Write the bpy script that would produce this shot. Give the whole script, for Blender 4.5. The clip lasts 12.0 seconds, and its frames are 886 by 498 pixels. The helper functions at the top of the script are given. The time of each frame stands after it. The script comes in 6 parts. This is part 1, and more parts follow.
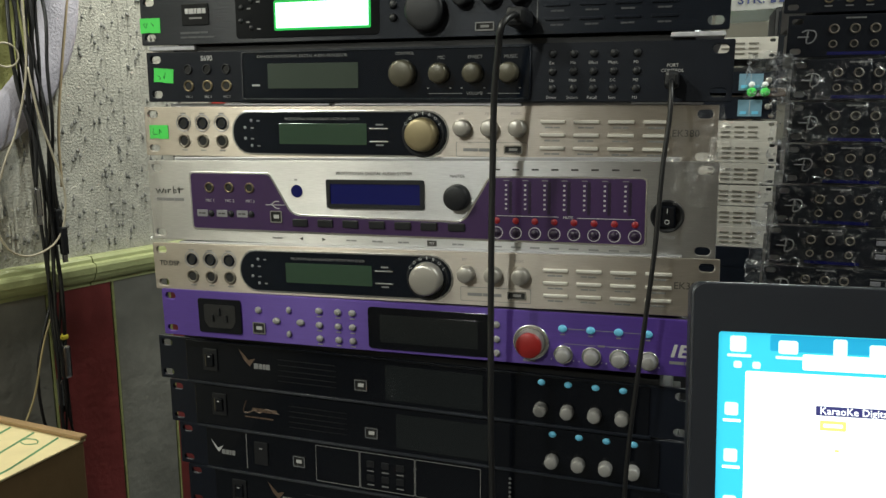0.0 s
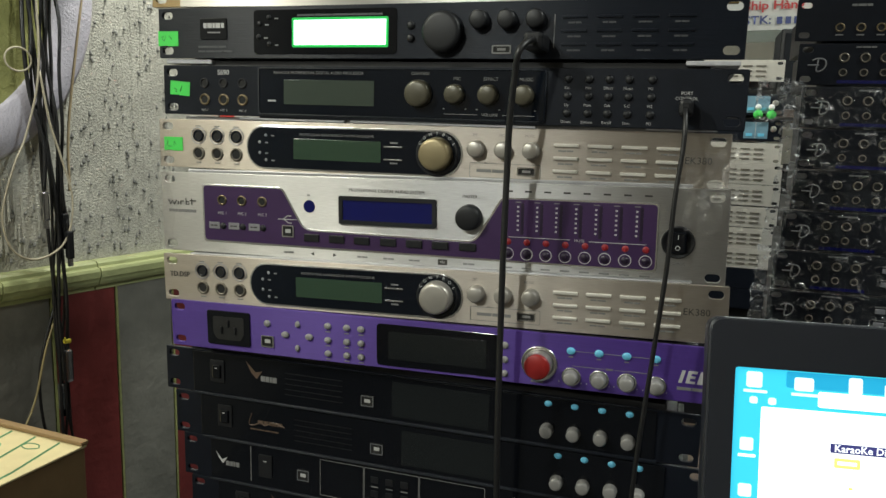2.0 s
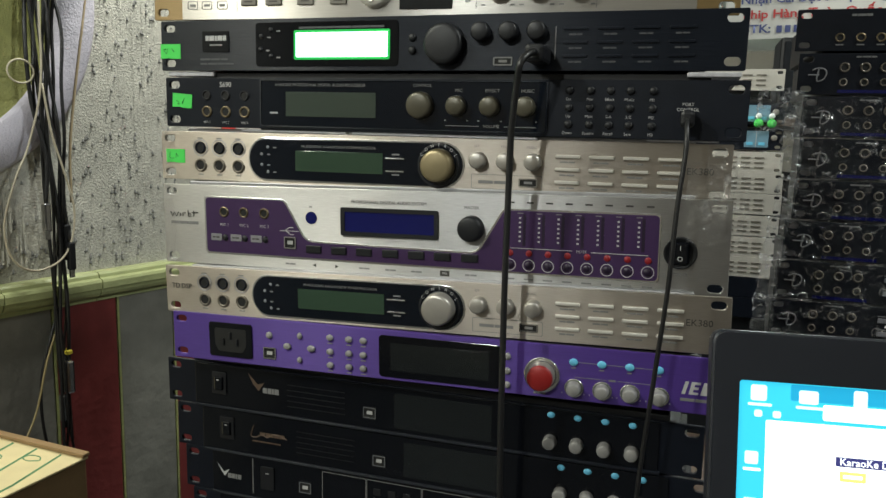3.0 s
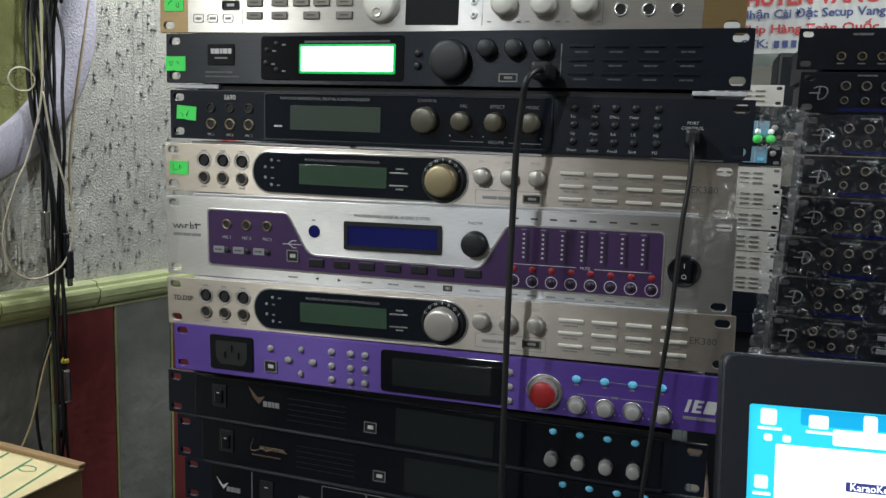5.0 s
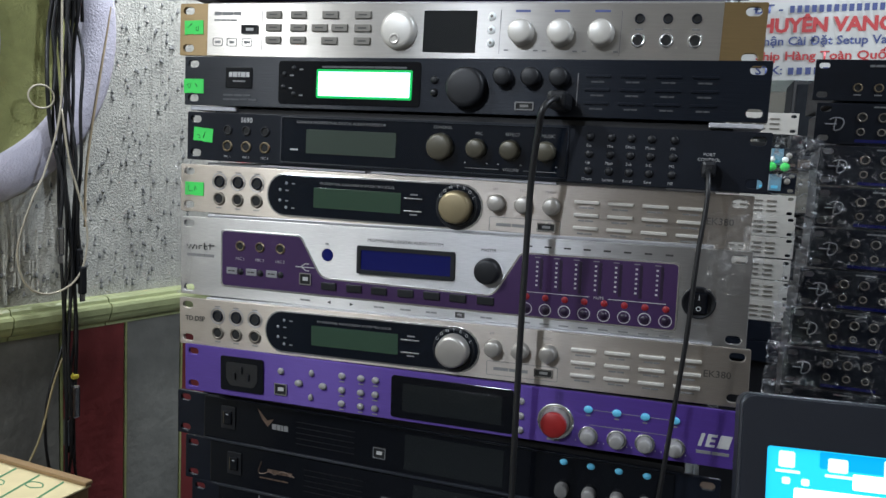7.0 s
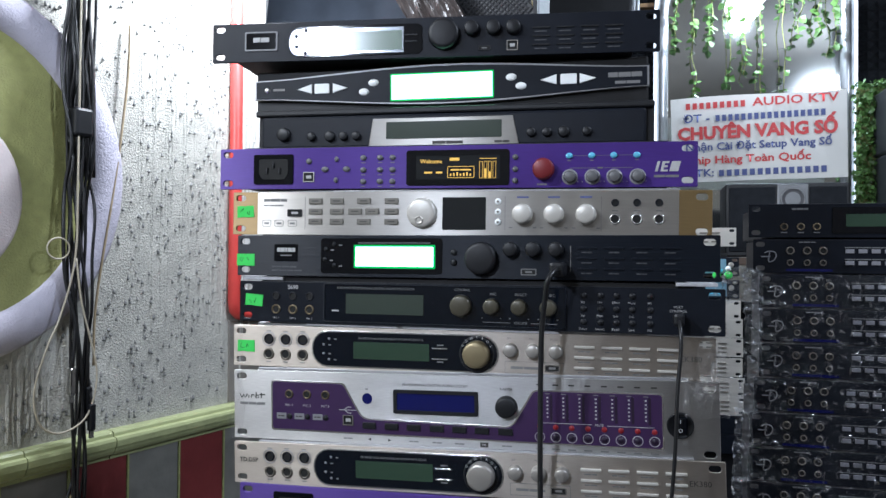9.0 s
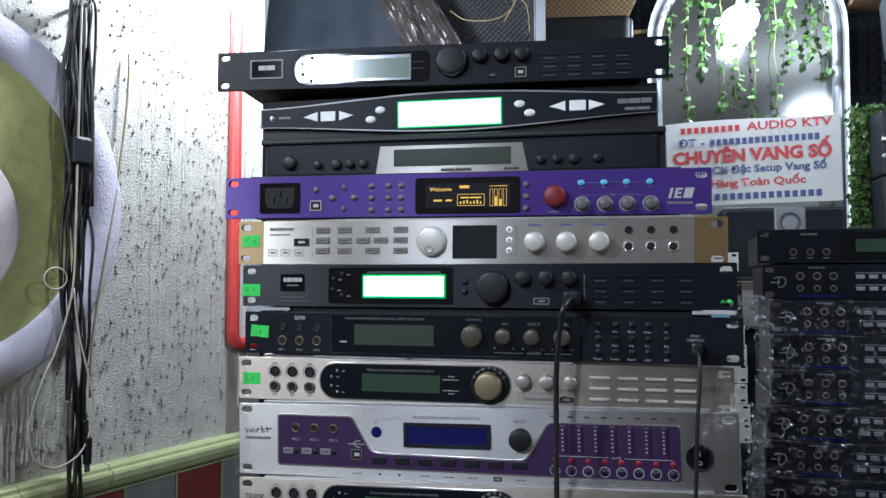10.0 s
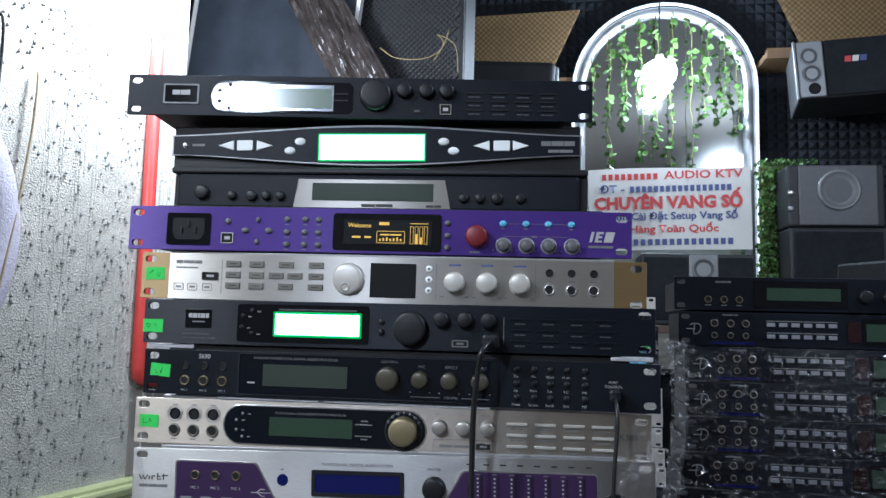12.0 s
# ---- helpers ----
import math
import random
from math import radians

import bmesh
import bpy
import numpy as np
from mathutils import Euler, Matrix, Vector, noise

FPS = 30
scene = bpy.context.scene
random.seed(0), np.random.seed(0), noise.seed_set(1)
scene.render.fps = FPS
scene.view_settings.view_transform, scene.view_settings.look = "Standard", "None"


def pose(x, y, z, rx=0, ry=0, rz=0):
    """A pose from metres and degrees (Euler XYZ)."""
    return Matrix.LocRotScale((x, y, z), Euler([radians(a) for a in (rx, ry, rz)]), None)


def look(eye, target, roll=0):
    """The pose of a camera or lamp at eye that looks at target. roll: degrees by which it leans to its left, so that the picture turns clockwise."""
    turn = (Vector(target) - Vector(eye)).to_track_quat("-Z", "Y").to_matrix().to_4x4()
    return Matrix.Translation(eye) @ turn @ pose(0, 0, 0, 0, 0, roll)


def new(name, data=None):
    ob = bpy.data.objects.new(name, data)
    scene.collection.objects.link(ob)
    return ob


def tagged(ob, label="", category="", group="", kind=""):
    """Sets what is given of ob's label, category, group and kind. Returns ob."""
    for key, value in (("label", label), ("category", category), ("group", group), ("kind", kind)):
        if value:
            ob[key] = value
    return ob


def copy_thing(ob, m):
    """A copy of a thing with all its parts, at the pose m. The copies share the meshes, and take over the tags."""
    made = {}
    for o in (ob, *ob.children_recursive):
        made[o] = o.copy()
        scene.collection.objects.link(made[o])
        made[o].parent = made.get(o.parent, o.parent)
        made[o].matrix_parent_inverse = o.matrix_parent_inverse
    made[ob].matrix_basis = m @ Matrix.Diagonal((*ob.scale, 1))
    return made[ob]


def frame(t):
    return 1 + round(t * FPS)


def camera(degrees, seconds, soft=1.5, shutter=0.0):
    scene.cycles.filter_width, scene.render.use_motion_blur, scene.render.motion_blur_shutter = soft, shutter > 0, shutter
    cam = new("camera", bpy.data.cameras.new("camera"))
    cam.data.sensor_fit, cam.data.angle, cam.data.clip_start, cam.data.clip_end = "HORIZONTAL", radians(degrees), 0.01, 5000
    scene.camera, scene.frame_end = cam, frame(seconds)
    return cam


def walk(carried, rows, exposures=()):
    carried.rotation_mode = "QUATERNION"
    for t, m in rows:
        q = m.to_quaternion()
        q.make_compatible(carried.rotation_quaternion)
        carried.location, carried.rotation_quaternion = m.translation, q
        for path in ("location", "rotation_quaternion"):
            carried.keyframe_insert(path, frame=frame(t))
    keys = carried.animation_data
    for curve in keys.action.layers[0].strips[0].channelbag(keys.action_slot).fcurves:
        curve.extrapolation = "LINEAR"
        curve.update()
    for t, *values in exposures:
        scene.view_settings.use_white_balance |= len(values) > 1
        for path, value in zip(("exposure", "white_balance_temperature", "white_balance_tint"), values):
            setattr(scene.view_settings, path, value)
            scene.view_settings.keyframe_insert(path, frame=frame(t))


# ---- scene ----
cam = camera(61.3, 12.0)
METRES, EYE, TILT, LEAN, TURN = 0.27, 1.3, 0.0, 0.0, 19.8
PATH = [
    (0, (-0.019, -0.006, 1.329), (-0.626, 1.866, 0.973), 0.3),
    (0.5, (-0.027, -0.009, 1.333), (-0.633, 1.863, 0.977), 1.1),
    (1, (-0.028, -0.01, 1.334), (-0.641, 1.862, 0.984), 1.9),
    (1.5, (-0.027, -0.01, 1.336), (-0.634, 1.864, 0.992), 2.1),
    (2, (-0.027, -0.011, 1.337), (-0.635, 1.866, 1.006), 1.8),
    (2.5, (-0.029, -0.011, 1.338), (-0.642, 1.866, 1.019), 1.6),
    (3, (-0.028, -0.011, 1.339), (-0.64, 1.868, 1.031), 1.6),
    (5, (-0.034, -0.012, 1.343), (-0.638, 1.874, 1.061), 2.2),
    (5.5, (-0.034, -0.012, 1.344), (-0.631, 1.876, 1.064), 2.4),
    (6, (-0.038, -0.017, 1.35), (-0.628, 1.872, 1.065), 3.2),
    (6.5, (-0.042, -0.017, 1.353), (-0.65, 1.871, 1.095), 3.2),
    (6.7, (-0.038, -0.011, 1.348), (-0.671, 1.87, 1.104), 3.1),
    (8.3, (-0.036, -0.036, 1.381), (-0.594, 1.877, 1.218), 2.0),
    (8.4, (-0.036, -0.056, 1.391), (-0.571, 1.870, 1.290), 1.7),
    (8.5, (-0.04, -0.077, 1.399), (-0.558, 1.854, 1.332), 1.5),
    (8.6, (-0.048, -0.099, 1.400), (-0.559, 1.834, 1.352), 1.3),
    (8.7, (-0.054, -0.120, 1.401), (-0.566, 1.814, 1.366), 1.1),
    (8.8, (-0.057, -0.137, 1.403), (-0.572, 1.795, 1.388), 0.9),
    (9, (-0.063, -0.153, 1.406), (-0.582, 1.779, 1.43), 0.5),
    (9.1, (-0.074, -0.151, 1.406), (-0.591, 1.78, 1.44), 0.1),
    (9.5, (-0.082, -0.156, 1.403), (-0.662, 1.757, 1.464), -0.0),
    (10, (-0.082, -0.145, 1.41), (-0.584, 1.789, 1.501), 0.1),
    (10.5, (-0.081, -0.137, 1.415), (-0.485, 1.816, 1.568), 0.3),
    (11, (-0.084, -0.129, 1.416), (-0.445, 1.829, 1.606), 0.2),
    (11.5, (-0.082, -0.13, 1.416), (-0.411, 1.833, 1.617), 0.6),
    (12, (-0.081, -0.122, 1.413), (-0.387, 1.845, 1.606), 1.4),
]
EXPOSURES = [(0.0, 0.05, 6750, 0), (3.2, 0.05, 6600, 1), (5.0, 0.05, 6000, 6), (6.7, 0.1, 5750, 8), (8.5, 0.25, 5450, 11), (9.3, 0.1, 5500, 11), (10.5, 0.0, 5350, 10), (12.0, 0.0, 5350, 10)]
walk(cam, [(t, look(eye, target, roll)) for t, eye, target, roll in PATH], EXPOSURES)

# ---- light ----
world = bpy.data.worlds.new("world")
scene.world = world
world.use_nodes = True
world.node_tree.nodes["Background"].inputs[0].default_value = (0.05, 0.055, 0.06, 1)
world.node_tree.nodes["Background"].inputs[1].default_value = 0.2


def lamp(name, place, watts, radius, colour):
    data = bpy.data.lights.new(name, "POINT")
    data.energy, data.shadow_soft_size, data.color = watts, radius, colour
    ob = new(name, data)
    ob.location = place
    return ob


lamp("ceiling_bulb_light", (-1.16, -0.50, 2.30), 60, 0.045, (1.0, 0.97, 0.90))
lamp("wall_tube_light", (-0.837, 1.245, 2.12), 42, 0.05, (1.0, 0.975, 0.92))
lamp("room_bulb_light", (-0.71, -1.30, 2.19), 36, 0.045, (0.97, 0.98, 1.0))
lamp("arch_bulb_light", (0.43, 3.52, 2.70), 32, 0.05, (0.93, 0.98, 1.0))
# Unseen fill, added to brighten the banner and the two stacks behind.
lamp("added_fill_light", (1.5, 0.40, 2.9), 105, 0.12, (0.95, 0.98, 1.0))


# ---- materials ----
def mat(name, colour, rough=0.5, metal=0.0, vary=0.12, scale=60.0, bump=0.0, bscale=400.0, brushed=False, coat=0.0, island=False, hatch=0.0, spec=0.5, deep=0.0):
    m = bpy.data.materials.new(name)
    m.use_nodes = True
    nt = m.node_tree
    b = nt.nodes["Principled BSDF"]
    b.inputs["Metallic"].default_value = metal
    b.inputs["Roughness"].default_value = rough
    b.inputs["Coat Weight"].default_value = coat
    b.inputs["Specular IOR Level"].default_value = spec
    tc = nt.nodes.new("ShaderNodeTexCoord")
    mp = nt.nodes.new("ShaderNodeMapping")
    nt.links.new(tc.outputs["Object"], mp.inputs[0])
    if brushed:
        mp.inputs["Scale"].default_value = (0.06, 1, 1)
        b.inputs["Anisotropic"].default_value = 0.97
        across = nt.nodes.new("ShaderNodeVectorTransform")
        across.vector_type, across.convert_from, across.convert_to = "VECTOR", "OBJECT", "WORLD"
        across.inputs[0].default_value = (0, 0, 1)
        nt.links.new(across.outputs[0], b.inputs["Tangent"])
    n1 = nt.nodes.new("ShaderNodeTexNoise")
    n1.inputs["Scale"].default_value = bscale if brushed else scale
    n1.inputs["Detail"].default_value = 6
    nt.links.new(mp.outputs[0], n1.inputs["Vector"])
    n2 = nt.nodes.new("ShaderNodeTexNoise")
    n2.inputs["Scale"].default_value = scale * 0.15
    n2.inputs["Detail"].default_value = 3
    nt.links.new(tc.outputs["Object"], n2.inputs["Vector"])
    add = nt.nodes.new("ShaderNodeMath")
    add.operation = "ADD"
    nt.links.new(n1.outputs["Fac"], add.inputs[0])
    nt.links.new(n2.outputs["Fac"], add.inputs[1])
    ramp = nt.nodes.new("ShaderNodeMapRange")
    ramp.inputs["From Min"].default_value, ramp.inputs["From Max"].default_value = 0.6, 1.4
    ramp.inputs["To Min"].default_value, ramp.inputs["To Max"].default_value = 1 - vary, 1 + vary
    nt.links.new(add.outputs[0], ramp.inputs["Value"])
    mul = nt.nodes.new("ShaderNodeVectorMath")
    mul.operation = "MULTIPLY"
    mul.inputs[0].default_value = colour
    nt.links.new(ramp.outputs[0], mul.inputs[1])
    nt.links.new(mul.outputs[0], b.inputs["Base Color"])
    if island:
        geo = nt.nodes.new("ShaderNodeNewGeometry")
        r2 = nt.nodes.new("ShaderNodeMapRange")
        r2.inputs["To Min"].default_value, r2.inputs["To Max"].default_value = 0.55, 1.5
        nt.links.new(geo.outputs["Random Per Island"], r2.inputs["Value"])
        mul2 = nt.nodes.new("ShaderNodeVectorMath")
        mul2.operation = "MULTIPLY"
        nt.links.new(mul.outputs[0], mul2.inputs[0])
        nt.links.new(r2.outputs[0], mul2.inputs[1])
        nt.links.new(mul2.outputs[0], b.inputs["Base Color"])
    r3 = nt.nodes.new("ShaderNodeMapRange")
    r3.inputs["To Min"].default_value, r3.inputs["To Max"].default_value = max(0.02, rough - 0.08), min(1, rough + 0.08)
    nt.links.new(n2.outputs["Fac"], r3.inputs["Value"])
    nt.links.new(r3.outputs[0], b.inputs["Roughness"])
    if hatch:
        low = mul.outputs[0]
        for turn in (45, -45):
            mp2 = nt.nodes.new("ShaderNodeMapping")
            mp2.inputs["Rotation"].default_value = (0, radians(turn), 0)
            wv = nt.nodes.new("ShaderNodeTexWave")
            wv.inputs["Scale"].default_value = hatch
            nt.links.new(tc.outputs["Object"], mp2.inputs[0])
            nt.links.new(mp2.outputs[0], wv.inputs["Vector"])
            r4 = nt.nodes.new("ShaderNodeMapRange")
            r4.inputs["To Min"].default_value, r4.inputs["To Max"].default_value = 0.65, 1.15
            nt.links.new(wv.outputs["Fac"], r4.inputs["Value"])
            mul3 = nt.nodes.new("ShaderNodeVectorMath")
            mul3.operation = "MULTIPLY"
            nt.links.new(low, mul3.inputs[0])
            nt.links.new(r4.outputs[0], mul3.inputs[1])
            low = mul3.outputs[0]
        nt.links.new(low, b.inputs["Base Color"])
    if bump:
        nb = nt.nodes.new("ShaderNodeTexNoise")
        nb.inputs["Scale"].default_value = bscale
        nb.inputs["Detail"].default_value = 5
        nt.links.new(mp.outputs[0], nb.inputs["Vector"])
        bp = nt.nodes.new("ShaderNodeBump")
        bp.inputs["Strength"].default_value = bump
        bp.inputs["Distance"].default_value = deep or (0.002 if bscale > 140 else 0.005)
        nt.links.new(nb.outputs["Fac"], bp.inputs["Height"])
        nt.links.new(bp.outputs[0], b.inputs["Normal"])
    return m


def glow(name, colour, strength):
    m = bpy.data.materials.new(name)
    m.use_nodes = True
    b = m.node_tree.nodes["Principled BSDF"]
    b.inputs["Base Color"].default_value = (*[c * 0.5 for c in colour], 1)
    b.inputs["Emission Color"].default_value = (*colour, 1)
    b.inputs["Emission Strength"].default_value = strength
    return m


def film(name, tint, low, high, scale, haze):
    m = bpy.data.materials.new(name)
    m.use_nodes = True
    nt = m.node_tree
    nt.nodes.remove(nt.nodes["Principled BSDF"])
    out = nt.nodes["Material Output"]
    tr = nt.nodes.new("ShaderNodeBsdfTransparent")
    tr.inputs[0].default_value = (*tint, 1)
    gl = nt.nodes.new("ShaderNodeBsdfGlossy")
    gl.inputs["Roughness"].default_value = 0.14
    mx = nt.nodes.new("ShaderNodeMixShader")
    fold = nt.nodes.new("ShaderNodeTexNoise")
    fold.inputs["Scale"].default_value = scale * 1.1
    fold.inputs["Detail"].default_value = 5
    fold.inputs["Distortion"].default_value = 1.5
    mr = nt.nodes.new("ShaderNodeMapRange")
    mr.inputs["From Min"].default_value, mr.inputs["From Max"].default_value = 0.54, 0.68
    mr.inputs["To Min"].default_value, mr.inputs["To Max"].default_value = low, high
    nt.links.new(fold.outputs["Fac"], mr.inputs["Value"])
    nt.links.new(mr.outputs[0], mx.inputs[0])
    nz = nt.nodes.new("ShaderNodeTexNoise")
    nz.inputs["Scale"].default_value = scale
    nz.inputs["Detail"].default_value = 4
    bp = nt.nodes.new("ShaderNodeBump")
    bp.inputs["Strength"].default_value = 0.9
    bp.inputs["Distance"].default_value = 0.020
    tc = nt.nodes.new("ShaderNodeTexCoord")
    nt.links.new(tc.outputs["Object"], nz.inputs["Vector"])
    nt.links.new(tc.outputs["Object"], fold.inputs["Vector"])
    nt.links.new(nz.outputs["Fac"], bp.inputs["Height"])
    nt.links.new(bp.outputs[0], gl.inputs["Normal"])
    nt.links.new(tr.outputs[0], mx.inputs[1])
    df = nt.nodes.new("ShaderNodeBsdfDiffuse")
    df.inputs[0].default_value = (0.75, 0.76, 0.78, 1)
    nt.links.new(bp.outputs[0], df.inputs["Normal"])
    body = nt.nodes.new("ShaderNodeMixShader")
    body.inputs[0].default_value = haze
    nt.links.new(gl.outputs[0], body.inputs[1])
    nt.links.new(df.outputs[0], body.inputs[2])
    nt.links.new(body.outputs[0], mx.inputs[2])
    nt.links.new(mx.outputs[0], out.inputs["Surface"])
    return m


SILVER = mat("brushed_aluminium", (0.42, 0.413, 0.405), 0.34, 0.92, 0.16, 60, 0.12, 1700, brushed=True)
CHAMPAGNE = mat("champagne_aluminium", (0.385, 0.345, 0.300), 0.36, 0.85, 0.12, 60, 0.12, 1700, brushed=True)
WARMSILVER = mat("satin_silver_panel", (0.42, 0.40, 0.37), 0.38, 0.75, 0.08, 60, 0.05, 900, brushed=True)
GOLD = mat("gold_anodised", (0.25, 0.175, 0.080), 0.48, 0.5, 0.10, 80, 0.06, 900, brushed=True)
PURPLE = mat("purple_anodised", (0.072, 0.036, 0.225), 0.44, 0.2, 0.12, 70, 0.06, 900, brushed=True, spec=0.3)
DEEPPURPLE = mat("dark_purple_print", (0.034, 0.011, 0.062), 0.45, 0.1, 0.10, 70)
BLACK = mat("black_painted_metal", (0.0050, 0.0068, 0.0120), 0.42, 0.0, 0.25, 60, 0.10, 900, spec=0.20)
BLACKBRUSH = mat("black_brushed_metal", (0.0075, 0.0098, 0.0155), 0.40, 0.1, 0.20, 60, 0.12, 900, brushed=True, spec=0.25)
BODY = mat("black_steel_case", (0.008, 0.008, 0.009), 0.5, 0.3, 0.25, 30, 0.08, 500)
STEEL = mat("grey_steel_case", (0.30, 0.30, 0.31), 0.45, 0.7, 0.15, 30, 0.08, 500)
GLOSSBLACK = mat("glossy_black_acrylic", (0.0030, 0.0036, 0.0055), 0.09, 0.0, 0.2, 20, spec=0.35)
NAVYWIN = mat("blue_black_acrylic", (0.0035, 0.0055, 0.010), 0.12, 0.0, 0.2, 20, spec=0.35)
PLASTIC = mat("black_plastic", (0.0075, 0.0080, 0.0100), 0.45, 0.0, 0.2, 90, 0.05, 700, spec=0.35)
RUBBER = mat("black_cable_sheath", (0.009, 0.009, 0.010), 0.42, 0.0, 0.2, 60)
KNOBGREY = mat("grey_knob_plastic", (0.24, 0.235, 0.23), 0.42, 0.1, 0.08, 90)
KNOBDULL = mat("dull_dark_knob", (0.11, 0.11, 0.115), 0.42, 0.1, 0.08, 90)
KNOBSILVER = mat("spun_silver_knob", (0.38, 0.36, 0.33), 0.36, 0.6, 0.08, 90, 0.05, 900)
KNOBWHITE = mat("pearl_white_knob", (0.54, 0.52, 0.48), 0.36, 0.3, 0.05, 90)
KNOBGOLD = mat("aged_gold_knob", (0.26, 0.215, 0.125), 0.40, 0.6, 0.12, 90, 0.05, 900)
KNOBBRONZE = mat("film_covered_bronze_knob", (0.075, 0.068, 0.048), 0.35, 0.3, 0.15, 120)
REDKNOB = mat("red_knob_cap", (0.26, 0.014, 0.014), 0.40, 0.1, 0.10, 90)
DARKRED = mat("dark_red_knob_cap", (0.16, 0.012, 0.016), 0.40, 0.1, 0.10, 90)
REDBTN = mat("red_button", (0.22, 0.010, 0.016), 0.40, 0.0, 0.10, 90)
BLUELED = mat("pale_blue_button", (0.13, 0.45, 0.66), 0.35, 0.0, 0.06, 90)
JACKDARK = mat("dull_nickel_jack", (0.20, 0.18, 0.15), 0.35, 0.8, 0.12, 200)
BRASS = mat("brass_jack", (0.20, 0.16, 0.10), 0.34, 0.9, 0.10, 200)
CHROME = mat("chrome", (0.70, 0.70, 0.70), 0.20, 1.0, 0.06, 100)
HOLE = mat("dark_recess", (0.004, 0.004, 0.004), 0.8, 0.0, 0.1, 50)
LCDOFF = mat("unlit_green_lcd", (0.030, 0.056, 0.036), 0.16, 0.0, 0.06, 8)
LCDGREY = mat("unlit_grey_lcd", (0.042, 0.055, 0.045), 0.14, 0.0, 0.06, 8)
LCDDIM = mat("dim_grey_lcd", (0.009, 0.011, 0.012), 0.12, 0.0, 0.1, 8)
LCDPALE = mat("pale_green_grey_lcd", (0.16, 0.21, 0.17), 0.18, 0.0, 0.06, 8)
LCDBLUE = mat("blue_lcd", (0.005, 0.007, 0.085), 0.12, 0.0, 0.06, 8)
LCDDARK = mat("dark_colour_screen", (0.010, 0.012, 0.014), 0.08, 0.0, 0.06, 8)
LCDLIT = glow("lit_white_green_lcd", (0.42, 1.0, 0.55), 4.2)
# Emissive rim that stands in for the green halo round a lit display.
LCDHALO = glow("green_halo_glow", (0.0, 0.36, 0.05), 0.9)
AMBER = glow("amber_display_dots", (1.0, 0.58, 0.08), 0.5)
SHEEN = mat("silver_mirror_window", (0.40, 0.43, 0.48), 0.15, 0.9, 0.04, 10)
METERDARK = mat("dark_meter_slot", (0.012, 0.005, 0.020), 0.35, 0.0, 0.1, 60)
PRINTW = mat("white_print", (0.42, 0.42, 0.42), 0.6, 0.0, 0.08, 300)
PRINTG = mat("grey_print", (0.17, 0.17, 0.17), 0.6, 0.0, 0.08, 300)
PRINTK = mat("black_print", (0.035, 0.033, 0.03), 0.6, 0.0, 0.08, 300)
LENSRED = mat("very_dark_red_lens", (0.018, 0.005, 0.007), 0.2, 0.0, 0.15, 60)
KEYDARK = mat("dark_grey_key", (0.22, 0.22, 0.24), 0.45, 0.0, 0.15, 90)
KEYDIM = mat("dull_grey_key", (0.20, 0.20, 0.21), 0.5, 0.0, 0.15, 90)
PRINTC = mat("copper_print", (0.10, 0.065, 0.045), 0.5, 0.2, 0.08, 300)
PRINTD = mat("dim_grey_print", (0.055, 0.058, 0.065), 0.6, 0.0, 0.08, 300)
STICKER = mat("fluorescent_green_paper", (0.07, 0.62, 0.09), 0.7, 0.0, 0.06, 60)
STICKERINK = mat("green_ink", (0.02, 0.16, 0.03), 0.7, 0.0, 0.06, 60)
WHITEBTN = mat("white_button", (0.85, 0.87, 0.87), 0.4, 0.0, 0.05, 90)
TAUPE = mat("taupe_key", (0.145, 0.135, 0.115), 0.45, 0.1, 0.08, 90)
FOAMW = mat("white_packing_foam", (0.42, 0.42, 0.45), 0.6, 0.0, 0.25, 120, 0.3, 200)
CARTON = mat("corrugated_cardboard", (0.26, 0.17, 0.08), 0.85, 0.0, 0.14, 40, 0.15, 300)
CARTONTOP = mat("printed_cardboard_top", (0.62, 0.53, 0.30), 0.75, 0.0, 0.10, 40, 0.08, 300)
GREENINK = mat("green_carton_print", (0.10, 0.27, 0.13), 0.75, 0.0, 0.25, 150)
STUCCO = mat("grey_white_stucco", (0.41, 0.40, 0.357), 0.7, 0.0, 0.28, 120, 1.0, 260, deep=0.0034)
# Far darker than STUCCO: the shadow under each drop is in its colour.
DROPSHADE = mat("shadowed_plaster_drops", (0.125, 0.125, 0.118), 0.55, 0.0, 0.2, 60)
RIDGED = mat("ridged_white_plaster", (0.60, 0.59, 0.56), 0.75, 0.0, 0.12, 30, 0.6, 120)
SMOOTHTAN = mat("smooth_grey_brown_band", (0.20, 0.18, 0.155), 0.8, 0.0, 0.15, 14, 0.3, 60)
LILAC = mat("lilac_plaster_band", (0.44, 0.42, 0.49), 0.75, 0.0, 0.14, 26, 0.8, 260)
OLIVE = mat("olive_plaster_ring", (0.27, 0.275, 0.095), 0.75, 0.0, 0.18, 60, 1.0, 240)
MAUVE = mat("pale_mauve_plaster", (0.42, 0.37, 0.365), 0.75, 0.0, 0.12, 22, 0.7, 260)
RAILGREEN = mat("pale_green_gloss_paint", (0.34, 0.37, 0.185), 0.38, 0.0, 0.20, 22, 0.25, 70)
DADORED = mat("dark_red_paint", (0.150, 0.026, 0.026), 0.5, 0.0, 0.22, 22, 0.3, 60)
DADOGREY = mat("grey_green_paint", (0.165, 0.163, 0.145), 0.55, 0.0, 0.30, 22, 0.35, 60)
DADOTRIM = mat("flaking_green_edge", (0.26, 0.28, 0.11), 0.6, 0.0, 0.25, 90, 0.3, 120)
REDPIPE = mat("red_painted_pipe", (0.50, 0.048, 0.040), 0.38, 0.0, 0.16, 30, 0.1, 100)
